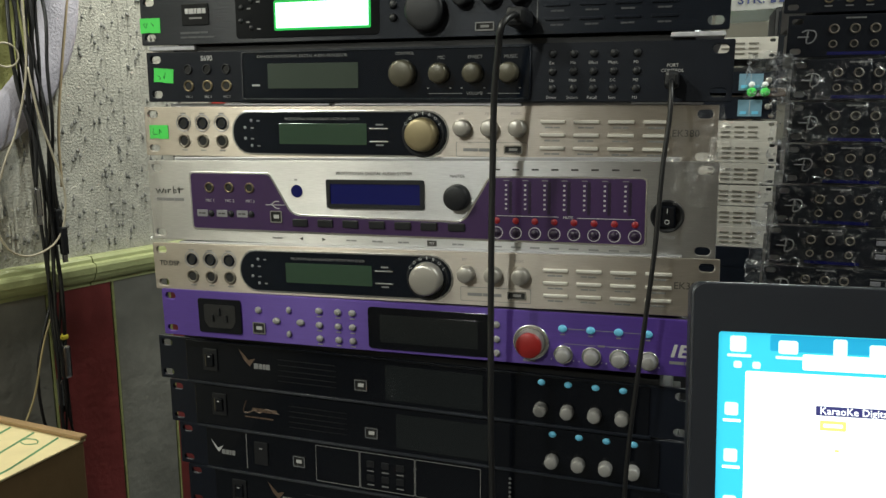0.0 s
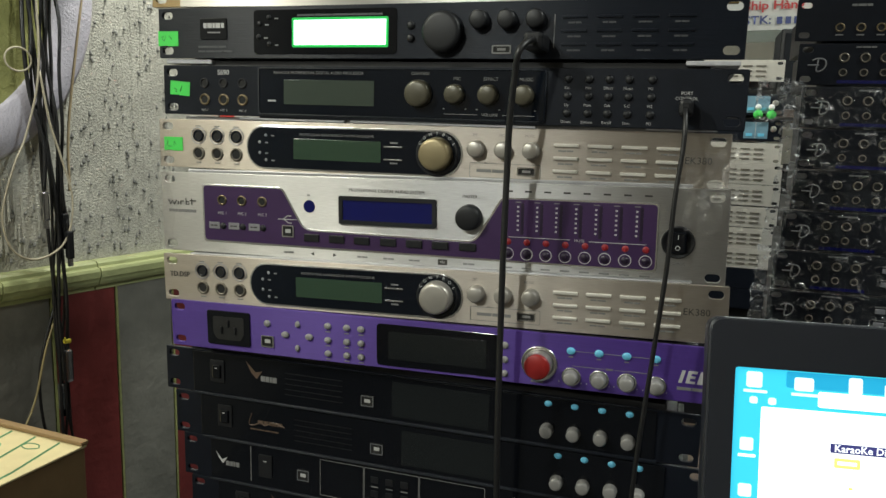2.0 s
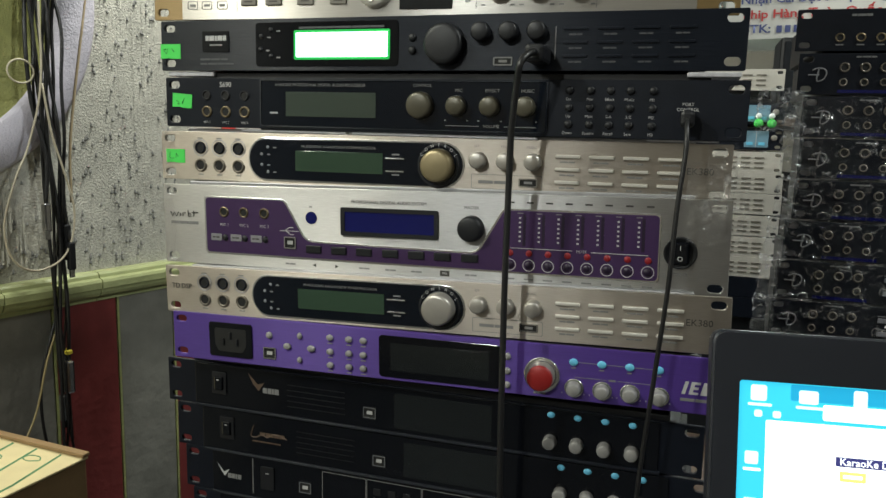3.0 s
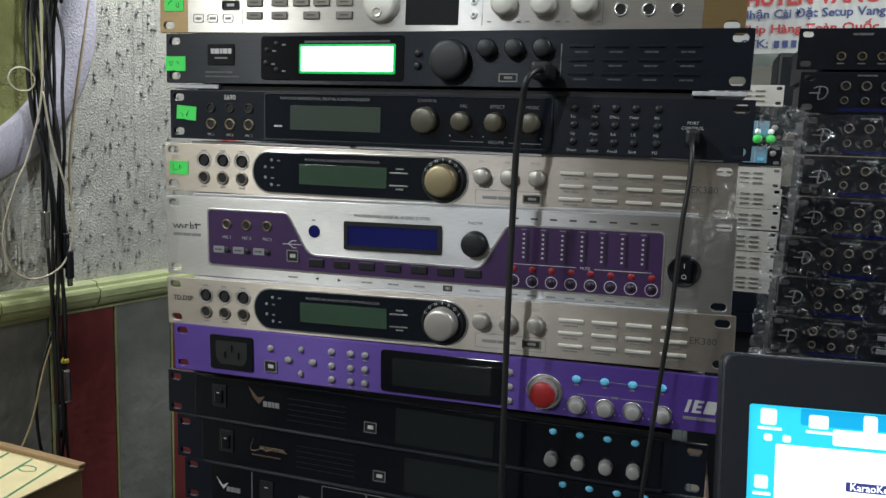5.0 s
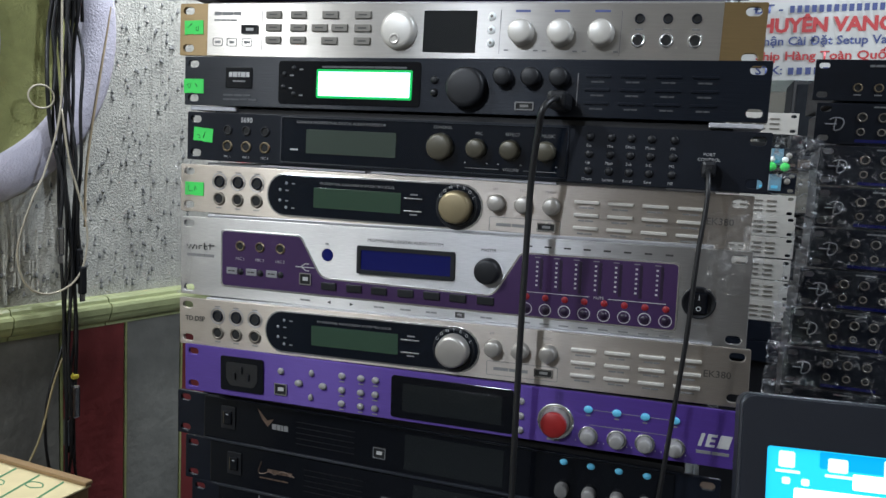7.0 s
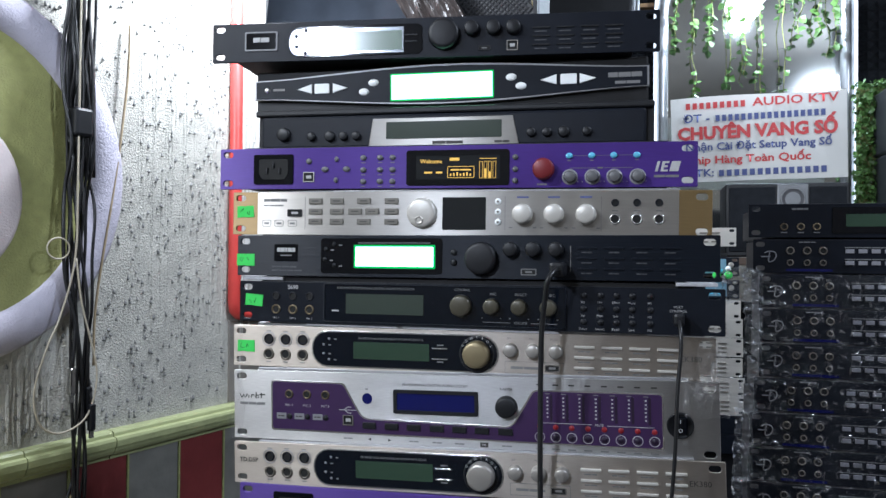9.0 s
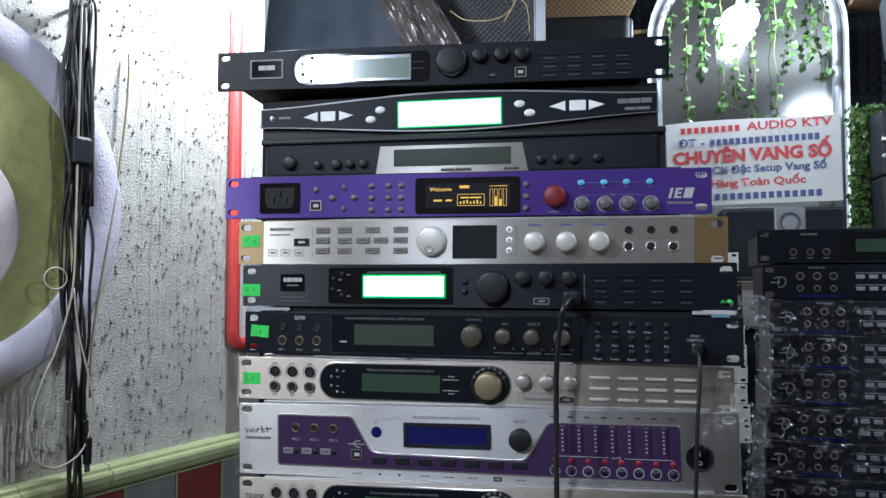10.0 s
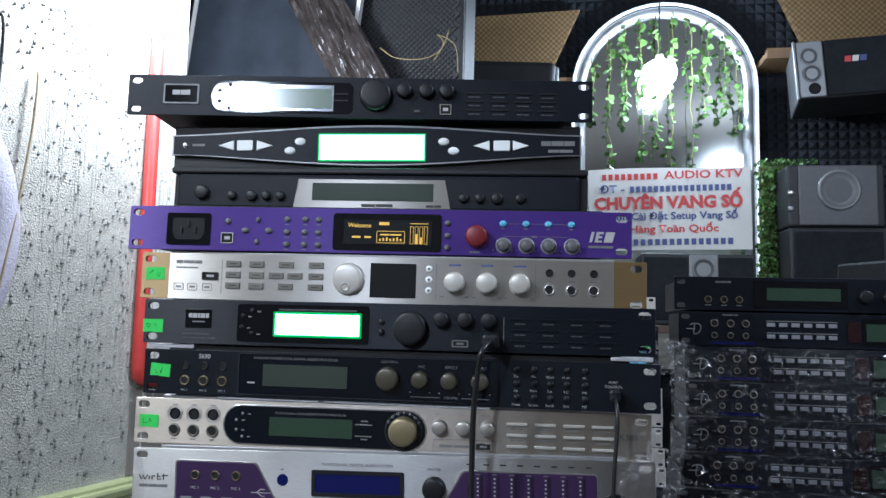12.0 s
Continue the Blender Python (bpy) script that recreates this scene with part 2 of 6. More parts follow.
FLOORM = mat("grey_floor_tile", (0.105, 0.110, 0.120), 0.45, 0.0, 0.10, 6)
CEILM = mat("dark_ceiling_paint", (0.16, 0.15, 0.14), 0.8, 0.0, 0.10, 6)
ROOMM = mat("dim_room_paint", (0.22, 0.20, 0.17), 0.75, 0.0, 0.12, 5, 0.1, 40)
FOAMK = mat("black_acoustic_foam", (0.020, 0.022, 0.026), 0.95, 0.0, 0.25, 40, 0.3, 200, spec=0.1)
BROWNCLOTH = mat("brown_woven_cloth", (0.19, 0.12, 0.048), 0.85, 0.0, 0.25, 260, 0.5, 320, hatch=15.0)
WOODM = mat("brown_shelf_wood", (0.17, 0.10, 0.045), 0.5, 0.0, 0.25, 14, 0.1, 90)
SPKGREY = mat("charcoal_speaker_cabinet", (0.015, 0.016, 0.018), 0.55, 0.0, 0.20, 40, 0.2, 300)
SPKSILVER = mat("silver_speaker_baffle", (0.22, 0.225, 0.23), 0.45, 0.4, 0.10, 40)
CONE = mat("paper_cone", (0.07, 0.07, 0.075), 0.6, 0.0, 0.15, 90)
CONEPALE = mat("pale_grey_cone", (0.16, 0.16, 0.17), 0.5, 0.1, 0.15, 90)
MESHM = mat("dark_metal_grille", (0.075, 0.075, 0.08), 0.45, 0.5, 0.2, 90)
WRAPK = mat("dark_crumpled_wrap", (0.040, 0.033, 0.031), 0.30, 0.0, 0.35, 30, 1.0, 45)
FILM = film("clear_stretch_film", (0.98, 0.98, 0.99), 0.02, 0.34, 85, 0.22)
FILMEDGE = film("bunched_stretch_film", (0.94, 0.95, 0.97), 0.12, 0.95, 80, 0.50)
CLOUDFILM = film("cloudy_protective_film", (0.96, 0.955, 0.95), 0.05, 0.26, 30, 0.55)
MIRROR = mat("dark_mirror_glass", (0.62, 0.64, 0.62), 0.04, 1.0, 0.03, 3)
TVGLASS = mat("film_covered_dark_panel", (0.036, 0.043, 0.056), 0.17, 0.0, 0.45, 9)
FRAMEW = mat("white_frame_paint", (0.68, 0.68, 0.66), 0.35, 0.0, 0.08, 30)
ARCHMETAL = mat("silver_arch_trim", (0.42, 0.43, 0.44), 0.32, 0.7, 0.1, 20)
LEDTUBE = glow("white_led_strip", (0.92, 0.97, 1.0), 1.3)
BULB = glow("white_bulb_glass", (0.93, 0.98, 1.0), 22)
LEAF = mat("ivy_leaf", (0.085, 0.17, 0.040), 0.45, 0.0, 0.2, 60, island=True)
STEM = mat("ivy_stem", (0.16, 0.17, 0.05), 0.7, 0.0, 0.2, 60)
BANNER = mat("white_banner_vinyl", (0.70, 0.69, 0.645), 0.45, 0.0, 0.05, 5, 0.1, 30)
REDINK = mat("red_banner_ink", (0.55, 0.04, 0.04), 0.5, 0.0, 0.06, 40)
BLUEINK = mat("blue_banner_ink", (0.06, 0.08, 0.24), 0.5, 0.0, 0.06, 40)
LIDM = mat("dark_laptop_shell", (0.012, 0.014, 0.020), 0.38, 0.1, 0.12, 40)
SCRCYAN = glow("cyan_screen", (0.05, 0.58, 0.85), 1.0)
SCRDEEP = glow("blue_screen", (0.02, 0.38, 0.68), 0.9)
SCRWHITE = glow("white_screen", (0.95, 0.98, 1.0), 1.6)
SCRPALE = glow("pale_screen", (0.70, 0.93, 1.0), 1.2)
SCRNAVY = glow("navy_title_bar", (0.05, 0.05, 0.22), 0.7)
SCRYEL = glow("yellow_box", (1.0, 0.88, 0.22), 1.1)
BEIGE = mat("beige_wire", (0.38, 0.34, 0.26), 0.45, 0.0, 0.12, 50)
YELLOWWIRE = mat("dull_yellow_wire", (0.24, 0.19, 0.085), 0.5, 0.0, 0.1, 50)
TANWIRE = mat("browned_wire", (0.30, 0.235, 0.14), 0.5, 0.0, 0.15, 50)
YELLOWTAPE = mat("yellow_tape", (0.62, 0.52, 0.05), 0.5, 0.0, 0.1, 50)
TABLEM = mat("dark_wood_table", (0.07, 0.045, 0.03), 0.45, 0.0, 0.25, 12, 0.1, 80)


# ---- shape helpers ----
def part(name, bm, material, parent=None, label="", smooth=False):
    me = bpy.data.meshes.new(name)
    bm.normal_update()
    bm.to_mesh(me)
    bm.free()
    if smooth:
        me.polygons.foreach_set("use_smooth", [True] * len(me.polygons))
    me.materials.append(material)
    ob = new(name, me)
    ob.parent = parent
    if label:
        tagged(ob, label)
    return ob


def thing(name, label, category, m=None, group="", kind=""):
    ob = new(name)
    ob.empty_display_size = 0.05
    if m is not None:
        ob.matrix_basis = m
    return tagged(ob, label, category, group, kind)


def box(x0, x1, y0, y1, z0, z1, bevel=0.0, seg=2, bm=None):
    own = bmesh.new()
    bmesh.ops.create_cube(own, size=1, matrix=Matrix.Translation(((x0 + x1) / 2, (y0 + y1) / 2, (z0 + z1) / 2)) @ Matrix.Diagonal((abs(x1 - x0), abs(y1 - y0), abs(z1 - z0), 1)))
    if bevel:
        bmesh.ops.bevel(own, geom=list(own.edges), offset=bevel, segments=seg, affect="EDGES", profile=0.5)
    if bm is None:
        return own
    me = bpy.data.meshes.new("tmp")
    own.to_mesh(me)
    own.free()
    bm.from_mesh(me)
    bpy.data.meshes.remove(me)
    return bm


def prism(loop, y0, y1, bevel=0.0):
    """A flat outline of (x, z) points, from y0 (front) to y1."""
    bm = bmesh.new()
    front = bm.faces.new([bm.verts.new((x, y0, z)) for x, z in loop])
    bm.normal_update()
    if front.normal.y > 0:
        front.normal_flip()
    made = bmesh.ops.extrude_face_region(bm, geom=[front])
    bmesh.ops.translate(bm, vec=(0, y1 - y0, 0), verts=[g for g in made["geom"] if isinstance(g, bmesh.types.BMVert)])
    bmesh.ops.recalc_face_normals(bm, faces=bm.faces)
    if bevel:
        rim = [e for e in bm.edges if all(abs(v.co.y - y0) < 1e-6 for v in e.verts)]
        bmesh.ops.bevel(bm, geom=rim, offset=bevel, segments=2, affect="EDGES", profile=0.5)
    return bm


def rounded(x0, x1, z0, z1, r, n=5):
    out = []
    for cx, cz, a in ((x1 - r, z1 - r, 0), (x0 + r, z1 - r, 90), (x0 + r, z0 + r, 180), (x1 - r, z0 + r, 270)):
        for i in range(n + 1):
            t = radians(a + 90 * i / n)
            out.append((cx + r * math.cos(t), cz + r * math.sin(t)))
    return out


def pierced(outer, holes, y0, y1, bevel=0.0):
    """A plate with outline outer and real holes, from y0 (front) to y1."""
    bm = bmesh.new()
    edges = []
    for loop in (outer, *holes):
        vs = [bm.verts.new((x, y0, z)) for x, z in loop]
        edges += [bm.edges.new((vs[i], vs[(i + 1) % len(vs)])) for i in range(len(vs))]
    bmesh.ops.triangle_fill(bm, use_beauty=True, use_dissolve=False, edges=edges)
    made = bmesh.ops.extrude_face_region(bm, geom=list(bm.faces))
    bmesh.ops.translate(bm, vec=(0, y1 - y0, 0), verts=[g for g in made["geom"] if isinstance(g, bmesh.types.BMVert)])
    bmesh.ops.recalc_face_normals(bm, faces=bm.faces)
    if bevel:
        bm.normal_update()
        rim = [e for e in bm.edges if all(abs(v.co.y - y0) < 1e-7 for v in e.verts) and len(e.link_faces) == 2 and e.calc_face_angle() > 1]
        bmesh.ops.bevel(bm, geom=rim, offset=bevel, segments=2, affect='EDGES', profile=0.5)
    return bm


def lathe(profile, x=0.0, z=0.0, seg=24, sx=1.0):
    """Turns (radius, y) pairs round an axis along y through (x, z)."""
    bm = bmesh.new()
    rings = []
    for r, y in profile:
        if r < 1e-7:
            rings.append([bm.verts.new((x, y, z))])
        else:
            rings.append([bm.verts.new((x + sx * r * math.cos(2 * math.pi * i / seg), y, z + r * math.sin(2 * math.pi * i / seg))) for i in range(seg)])
    for a, b in zip(rings, rings[1:]):
        for i in range(seg):
            j = (i + 1) % seg
            if len(a) == 1 and len(b) > 1:
                bm.faces.new((a[0], b[i], b[j]))
            elif len(b) == 1 and len(a) > 1:
                bm.faces.new((a[i], b[0], a[j]))
            elif len(a) > 1:
                bm.faces.new((a[i], b[i], b[j], a[j]))
    bmesh.ops.recalc_face_normals(bm, faces=bm.faces)
    return bm


def spline(points, steps=8):
    """A smooth way through the points."""
    pts = [Vector(p) for p in points]
    pts = [pts[0] * 2 - pts[1], *pts, pts[-1] * 2 - pts[-2]]
    out = []
    for i in range(1, len(pts) - 2):
        p0, p1, p2, p3 = pts[i - 1:i + 3]
        for k in range(steps):
            t = k / steps
            out.append(0.5 * (2 * p1 + (p2 - p0) * t + (2 * p0 - 5 * p1 + 4 * p2 - p3) * t * t + (3 * p1 - 3 * p2 + p3 - p0) * t ** 3))
    out.append(pts[-2])
    return out


def tube(way, radius, seg=8, bm=None, closed=False):
    bm = bm or bmesh.new()
    side = Vector((1, 0, 0))
    rings = []
    for i, p in enumerate(way):
        d = (way[min(i + 1, len(way) - 1)] - way[max(i - 1, 0)]).normalized()
        side = (side - d * side.dot(d))
        side = side.normalized() if side.length > 1e-4 else d.orthogonal().normalized()
        up = d.cross(side)
        rings.append([bm.verts.new(p + radius * (math.cos(2 * math.pi * k / seg) * side + math.sin(2 * math.pi * k / seg) * up)) for k in range(seg)])
    for a, b in zip(rings, rings[1:]):
        for k in range(seg):
            bm.faces.new((a[k], a[(k + 1) % seg], b[(k + 1) % seg], b[k]))
    bm.faces.new(rings[0][::-1])
    bm.faces.new(rings[-1])
    return bm


def letters(body, size, x, z, material, parent, y=-0.0004, centre=True, bold=0.0, name="lettering", wide=1.0):
    cu = bpy.data.curves.new("tmp", "FONT")
    cu.body, cu.size, cu.resolution_u = body, size, 2
    cu.align_x = "CENTER" if centre else "LEFT"
    cu.align_y = "CENTER"
    cu.offset = bold
    tmp = bpy.data.objects.new("tmp", cu)
    scene.collection.objects.link(tmp)
    me = bpy.data.meshes.new_from_object(tmp.evaluated_get(bpy.context.evaluated_depsgraph_get()))
    bpy.data.objects.remove(tmp)
    bpy.data.curves.remove(cu)
    me.transform(Matrix.Translation((x, y, z)) @ Euler((radians(90), 0, 0)).to_matrix().to_4x4() @ Matrix.Diagonal((wide, 1, 1, 1)))
    me.name = name
    me.materials.clear()
    me.materials.append(material)
    ob = new(name, me)
    ob.parent = parent
    return ob


MM = 0.001


def roundpoly(loop, r, n=4):
    """The outline with its corners rounded."""
    out = []
    for i, p in enumerate(loop):
        p, a, b = Vector(p), Vector(loop[i - 1]), Vector(loop[(i + 1) % len(loop)])
        d0, d1 = min(r, (a - p).length * 0.45), min(r, (b - p).length * 0.45)
        q0, q1 = p + (a - p).normalized() * d0, p + (b - p).normalized() * d1
        out += [tuple((1 - t) ** 2 * q0 + 2 * t * (1 - t) * p + t * t * q1) for t in [k / n for k in range(n + 1)]]
    return out


def frame_of(a, b):
    """The pose of a panel whose lower edge runs from a to b."""
    a, b = Vector(a), Vector(b)
    u = (b - a).normalized()
    n = Vector((0, 0, 1)).cross(u).normalized()
    v = u.cross(n)
    m = Matrix((u, n, v)).transposed().to_4x4()
    m.translation = a
    return m


# The following work on a panel: millimetres from its lower left corner; the front is at y = 0.
def plate(p, w, h, material, thick=3.0, radius=1.2, slots=True, name="faceplate", holes=(), inset=9.0):
    cut = [rounded(c[0] * MM, c[1] * MM, c[2] * MM, c[3] * MM, c[4] * MM) for c in holes]
    if slots:
        off = 6.3 if h > 30 else 5
        for cx in (inset, w - inset):
            for cz in (off, h - off):
                cut.append(rounded((cx - 5.4) * MM, (cx + 5.4) * MM, (cz - 3.1) * MM, (cz + 3.1) * MM, 3.0 * MM))
    return part(name, pierced(rounded(0, w * MM, 0, h * MM, radius * MM), cut, 0, thick * MM, 0.45 * MM), material, p)


def case(p, x0, x1, z0, z1, depth, material=None):
    return part("body", box(x0 * MM, x1 * MM, 3.2 * MM, depth * MM, z0 * MM, z1 * MM, 1.0 * MM), material or BODY, p)


def slab(p, name, x0, x1, z0, z1, out, material, radius=0.8, bevel=0.25, back=0.2, label="", parent=None):
    """A raised plate, out millimetres proud of the front."""
    return part(name, prism(rounded(x0 * MM, x1 * MM, z0 * MM, z1 * MM, radius * MM, 4), -out * MM, back * MM, bevel * MM), material, parent or p, label)


def shape(p, name, loop, out, material, bevel=0.25, label=""):
    return part(name, prism([(x * MM, z * MM) for x, z in loop], -out * MM, 0.2 * MM, bevel * MM), material, p, label)


def knob(p, x, z, r, out, material, collar=None, mark=None, name="knob", label=""):
    out *= 0.72
    prof = [(0, -out), (r * 0.72, -out), (r * 0.86, -out + 0.5), (r * 0.93, -out + 1.4), (r * 0.97, -out * 0.45), (r, -0.6), (r, 0.3)]
    k = part(name, lathe([(a * MM, b * MM) for a, b in prof], x * MM, z * MM, 28), material, p, label, smooth=True)
    if collar:
        part("collar", lathe([(a * MM, b * MM) for a, b in [(r * 1.02, -0.3), (r * 1.26, -1.2), (r * 1.34, -0.6), (r * 1.34, 0.2)]], x * MM, z * MM, 32), collar, k, smooth=True)
    if mark:
        part("pointer", box((x - 0.5) * MM, (x + 0.5) * MM, (-out - 0.25) * MM, (-out + 0.3) * MM, (z + r * 0.25) * MM, (z + r * 0.8) * MM), mark, k)
    return k


def button(p, x, z, r, out, material, name="button", sx=1.0, label=""):
    prof = [(0, -out), (r * 0.6, -out * 0.97), (r * 0.88, -out * 0.75), (r, -out * 0.4), (r, 0.2)]
    return part(name, lathe([(a * MM, b * MM) for a, b in prof], x * MM, z * MM, 16, sx), material, p, label, smooth=True)


def jack(p, x, z, r, ring, name="jack", lift=0.0):
    prof = [(r * 0.66, -0.2), (r * 0.68, -0.9), (r * 0.82, -1.3), (r * 0.98, -0.9), (r, 0.2)]
    j = part(name, lathe([(a * MM, (b - lift) * MM) for a, b in prof], x * MM, z * MM, 24), ring, p, smooth=True)
    part("bore", lathe([(0, (-0.45 - lift) * MM), (r * 0.72 * MM, (-0.45 - lift) * MM), (r * 0.72 * MM, 0.1 * MM)], x * MM, z * MM, 20), HOLE, j)
    return j


def port(p, x0, x1, z0, z1, tongue=PRINTW, rim=CHROME, name="usb_port", lift=0.0):
    f = lift * MM
    a = part(name, pierced(rounded(x0 * MM, x1 * MM, z0 * MM, z1 * MM, 0.8 * MM, 3), [rounded((x0 + 1) * MM, (x1 - 1) * MM, (z0 + 1) * MM, (z1 - 1) * MM, 0.5 * MM, 3)], -0.9 * MM - f, 0.2 * MM), rim, p)
    part("recess", box((x0 + 0.8) * MM, (x1 - 0.8) * MM, -0.15 * MM - f, 0.15 * MM, (z0 + 0.8) * MM, (z1 - 0.8) * MM), HOLE, a)
    w, h = x1 - x0, z1 - z0
    part("tongue", box((x0 + w * 0.28) * MM, (x1 - w * 0.28) * MM, -0.6 * MM - f, 0 * MM, (z0 + h * 0.36) * MM, (z0 + h * 0.66) * MM), tongue, a)
    return a


def bars(p, x0, x1, z, h, material, words=4, seed=1, y=0.35):
    """Print too small to read: short bars in a row."""
    rnd = random.Random(seed)
    cuts = sorted([x0 + (x1 - x0) * (i + rnd.uniform(-0.2, 0.2)) / words for i in range(1, words)])
    bm = bmesh.new()
    for a, b in zip([x0, *cuts], [*cuts, x1]):
        box((a + 0.3) * MM, (b - 0.3) * MM, -y * MM, 0.1 * MM, (z - h / 2) * MM, (z + h / 2) * MM, bm=bm)
    return part("print", bm, material, p)


def text(p, body, size, x, z, material, centre=True, y=0.4, bold=0.0, wide=1.0):
    return letters(body, size * MM, x * MM, z * MM, material, p, -y * MM, centre, bold, "lettering", wide)


def lcd(p, x0, x1, z0, z1, glass, out=0.6, name="display", bezel=None, margin=2.0, label=""):
    d = slab(p, name, x0, x1, z0, z1, out, glass, 0.6, 0.1, label=label)
    if bezel:
        part("bezel", pierced(rounded((x0 - margin) * MM, (x1 + margin) * MM, (z0 - margin) * MM, (z1 + margin) * MM, 1.5 * MM), [rounded(x0 * MM, x1 * MM, z0 * MM, z1 * MM, 0.6 * MM)], -1.6 * MM, 0.2 * MM), bezel, d)
    return d


def sticker(p, x, z, w, h, turn, seed):
    rnd = random.Random(seed)
    c, s = math.cos(radians(turn)), math.sin(radians(turn))
    loop = [(-w / 2, -h / 2), (-1, -h / 2 + 0.5), (0, -h / 2), (w / 2, -h / 2), (w / 2, h / 2), (0.5, h / 2), (0, h / 2 - 0.8), (-0.6, h / 2), (-w / 2, h / 2)]
    st = part("price_sticker", prism([((x + c * a - s * b) * MM, (z + s * a + c * b) * MM) for a, b in loop], -0.45 * MM, 0.05 * MM), STICKER, p, "fluorescent green paper sticker with ink marks")
    bm = bmesh.new()
    for i in range(2):
        x0 = x - w * 0.28 + i * w * 0.33
        pts = [Vector(((x0 + rnd.uniform(-1, 4)) * MM, -0.5 * MM, (z + rnd.uniform(-0.3, 0.3) * h) * MM)) for _ in range(4)]
        tube(spline(pts, 4), 0.28 * MM, 4, bm)
    part("ink_mark", bm, STICKERINK, st)
    return st


# ---- setting ----
def wall_frame(s=0.0, off=0.0, z=0.0):
    """The left wall's own axes: x along it into the room, -y out of it."""
    u, n = Vector((0.2498, 0.9683, 0)), Vector((0.9683, -0.2498, 0))
    m = Matrix((u, -n, Vector((0, 0, 1)))).transposed().to_4x4()
    m.translation = Vector((-1.10, 0.95, 0)) + u * s + n * off + Vector((0, 0, z))
    return m


def setting(name, bm, material, label, m=None):
    ob = part(name, bm, material)
    if m is not None:
        ob.matrix_basis = m
    return tagged(ob, label, "", "", "structure")


setting("floor", box(-4, 4, -3, 4.2, -0.1, 0), FLOORM, "grey tiled shop floor")
setting("ceiling", box(-4, 4, -3, 4.2, 3.5, 3.6), CEILM, "dark painted ceiling")
setting("wall_back", box(-4, 4, 3.95, 4.1, 0, 3.5), FOAMK, "back wall lined with black acoustic foam")
setting("wall_right", box(2.7, 2.85, -3, 3.95, 0, 3.5), ROOMM, "plain cream side wall")
setting("wall_behind", box(-4, 4, -3, -2.85, 0, 3.5), ROOMM, "plain cream wall")
setting("wall_left", box(-4.2, 0.555, 0, 0.15, 0, 3.5), STUCCO, "grey-white spiky stucco wall", wall_frame())
setting("wall_return", box(0, 3.2, 0, 0.12, 0, 3.5), ROOMM, "plain return wall behind the corner", Matrix.Translation((-0.975, 1.50, 0)) @ Matrix.Rotation(radians(128), 4, "Z"))

W = wall_frame()
setting("plaster_panel", box(0.475, 0.553, -0.006, -0.0005, 1.26, 3.4), RIDGED, "ridged white plaster beside the red pipe", W)
# smoother, darker band of the wall below the pipe
setting("lower_band", box(0.45, 0.553, -0.004, -0.0005, 1.07, 1.256), SMOOTHTAN, "smooth grey-brown band of wall under the red pipe", W)

# vertical ridges in the white plaster
rnd = random.Random(4)
bm = bmesh.new()
for i in range(84):
    s = rnd.uniform(0.20, 0.44) if i < 66 else rnd.uniform(0.478, 0.55)
    z = rnd.uniform(1.12, 1.95)
    ln = rnd.uniform(0.10, 0.55)
    pts = [Vector((s + rnd.uniform(-0.002, 0.002), -0.0060 if s > 0.45 else 0.0008, z + ln * k / 5)) for k in range(6)]
    tube(pts, rnd.uniform(0.0012, 0.0026), 5, bm)
for i in range(60):
    s, z, ln = rnd.uniform(-0.35, 0.03), rnd.uniform(1.07, 1.16), rnd.uniform(0.05, 0.13)
    tube([Vector((s, 0, z)), Vector((s + rnd.uniform(-0.003, 0.003), 0, z + ln / 2)), Vector((s, 0, z + ln))], rnd.uniform(0.002, 0.004), 5, bm)
tagged(part("plaster_ridges", bm, STUCCO), "vertical combed ridges in the plaster", "plaster", "", "stuff").matrix_basis = W

# small hanging drops of plaster, coloured dark to stand in for their shadows
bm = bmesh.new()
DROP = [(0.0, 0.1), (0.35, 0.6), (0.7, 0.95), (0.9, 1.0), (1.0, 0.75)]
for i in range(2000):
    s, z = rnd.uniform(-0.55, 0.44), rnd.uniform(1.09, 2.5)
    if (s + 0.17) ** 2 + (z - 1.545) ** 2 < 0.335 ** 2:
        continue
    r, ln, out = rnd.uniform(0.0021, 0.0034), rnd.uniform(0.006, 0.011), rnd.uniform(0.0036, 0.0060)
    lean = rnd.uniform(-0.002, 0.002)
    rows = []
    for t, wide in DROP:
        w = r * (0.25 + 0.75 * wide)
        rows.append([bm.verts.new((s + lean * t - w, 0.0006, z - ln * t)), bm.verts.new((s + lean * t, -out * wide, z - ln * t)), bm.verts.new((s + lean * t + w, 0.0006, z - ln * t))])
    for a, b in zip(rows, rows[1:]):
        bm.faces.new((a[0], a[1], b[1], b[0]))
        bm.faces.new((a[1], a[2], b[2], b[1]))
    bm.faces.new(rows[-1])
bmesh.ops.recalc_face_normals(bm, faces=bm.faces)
tagged(part("shadowed_plaster_drops", bm, DROPSHADE, None, "", True), "small drooping plaster drops all over the stucco, coloured dark for their shadows", "plaster", "", "stuff").matrix_basis = W

# round plaster ornament
orn = thing("wall_ornament", "round plaster ornament of lilac, olive and mauve rings", "wall ornament", W)
part("outer_band", lathe([(0.255, -0.003), (0.262, -0.016), (0.318, -0.018), (0.326, -0.010), (0.328, 0.001)], -0.17, 1.545, 72), LILAC, orn, "lilac plaster band", True)
part("olive_ring", lathe([(0.08, -0.004), (0.245, -0.004), (0.268, -0.004)], -0.17, 1.545, 72), OLIVE, orn, "olive green plaster ring", True)
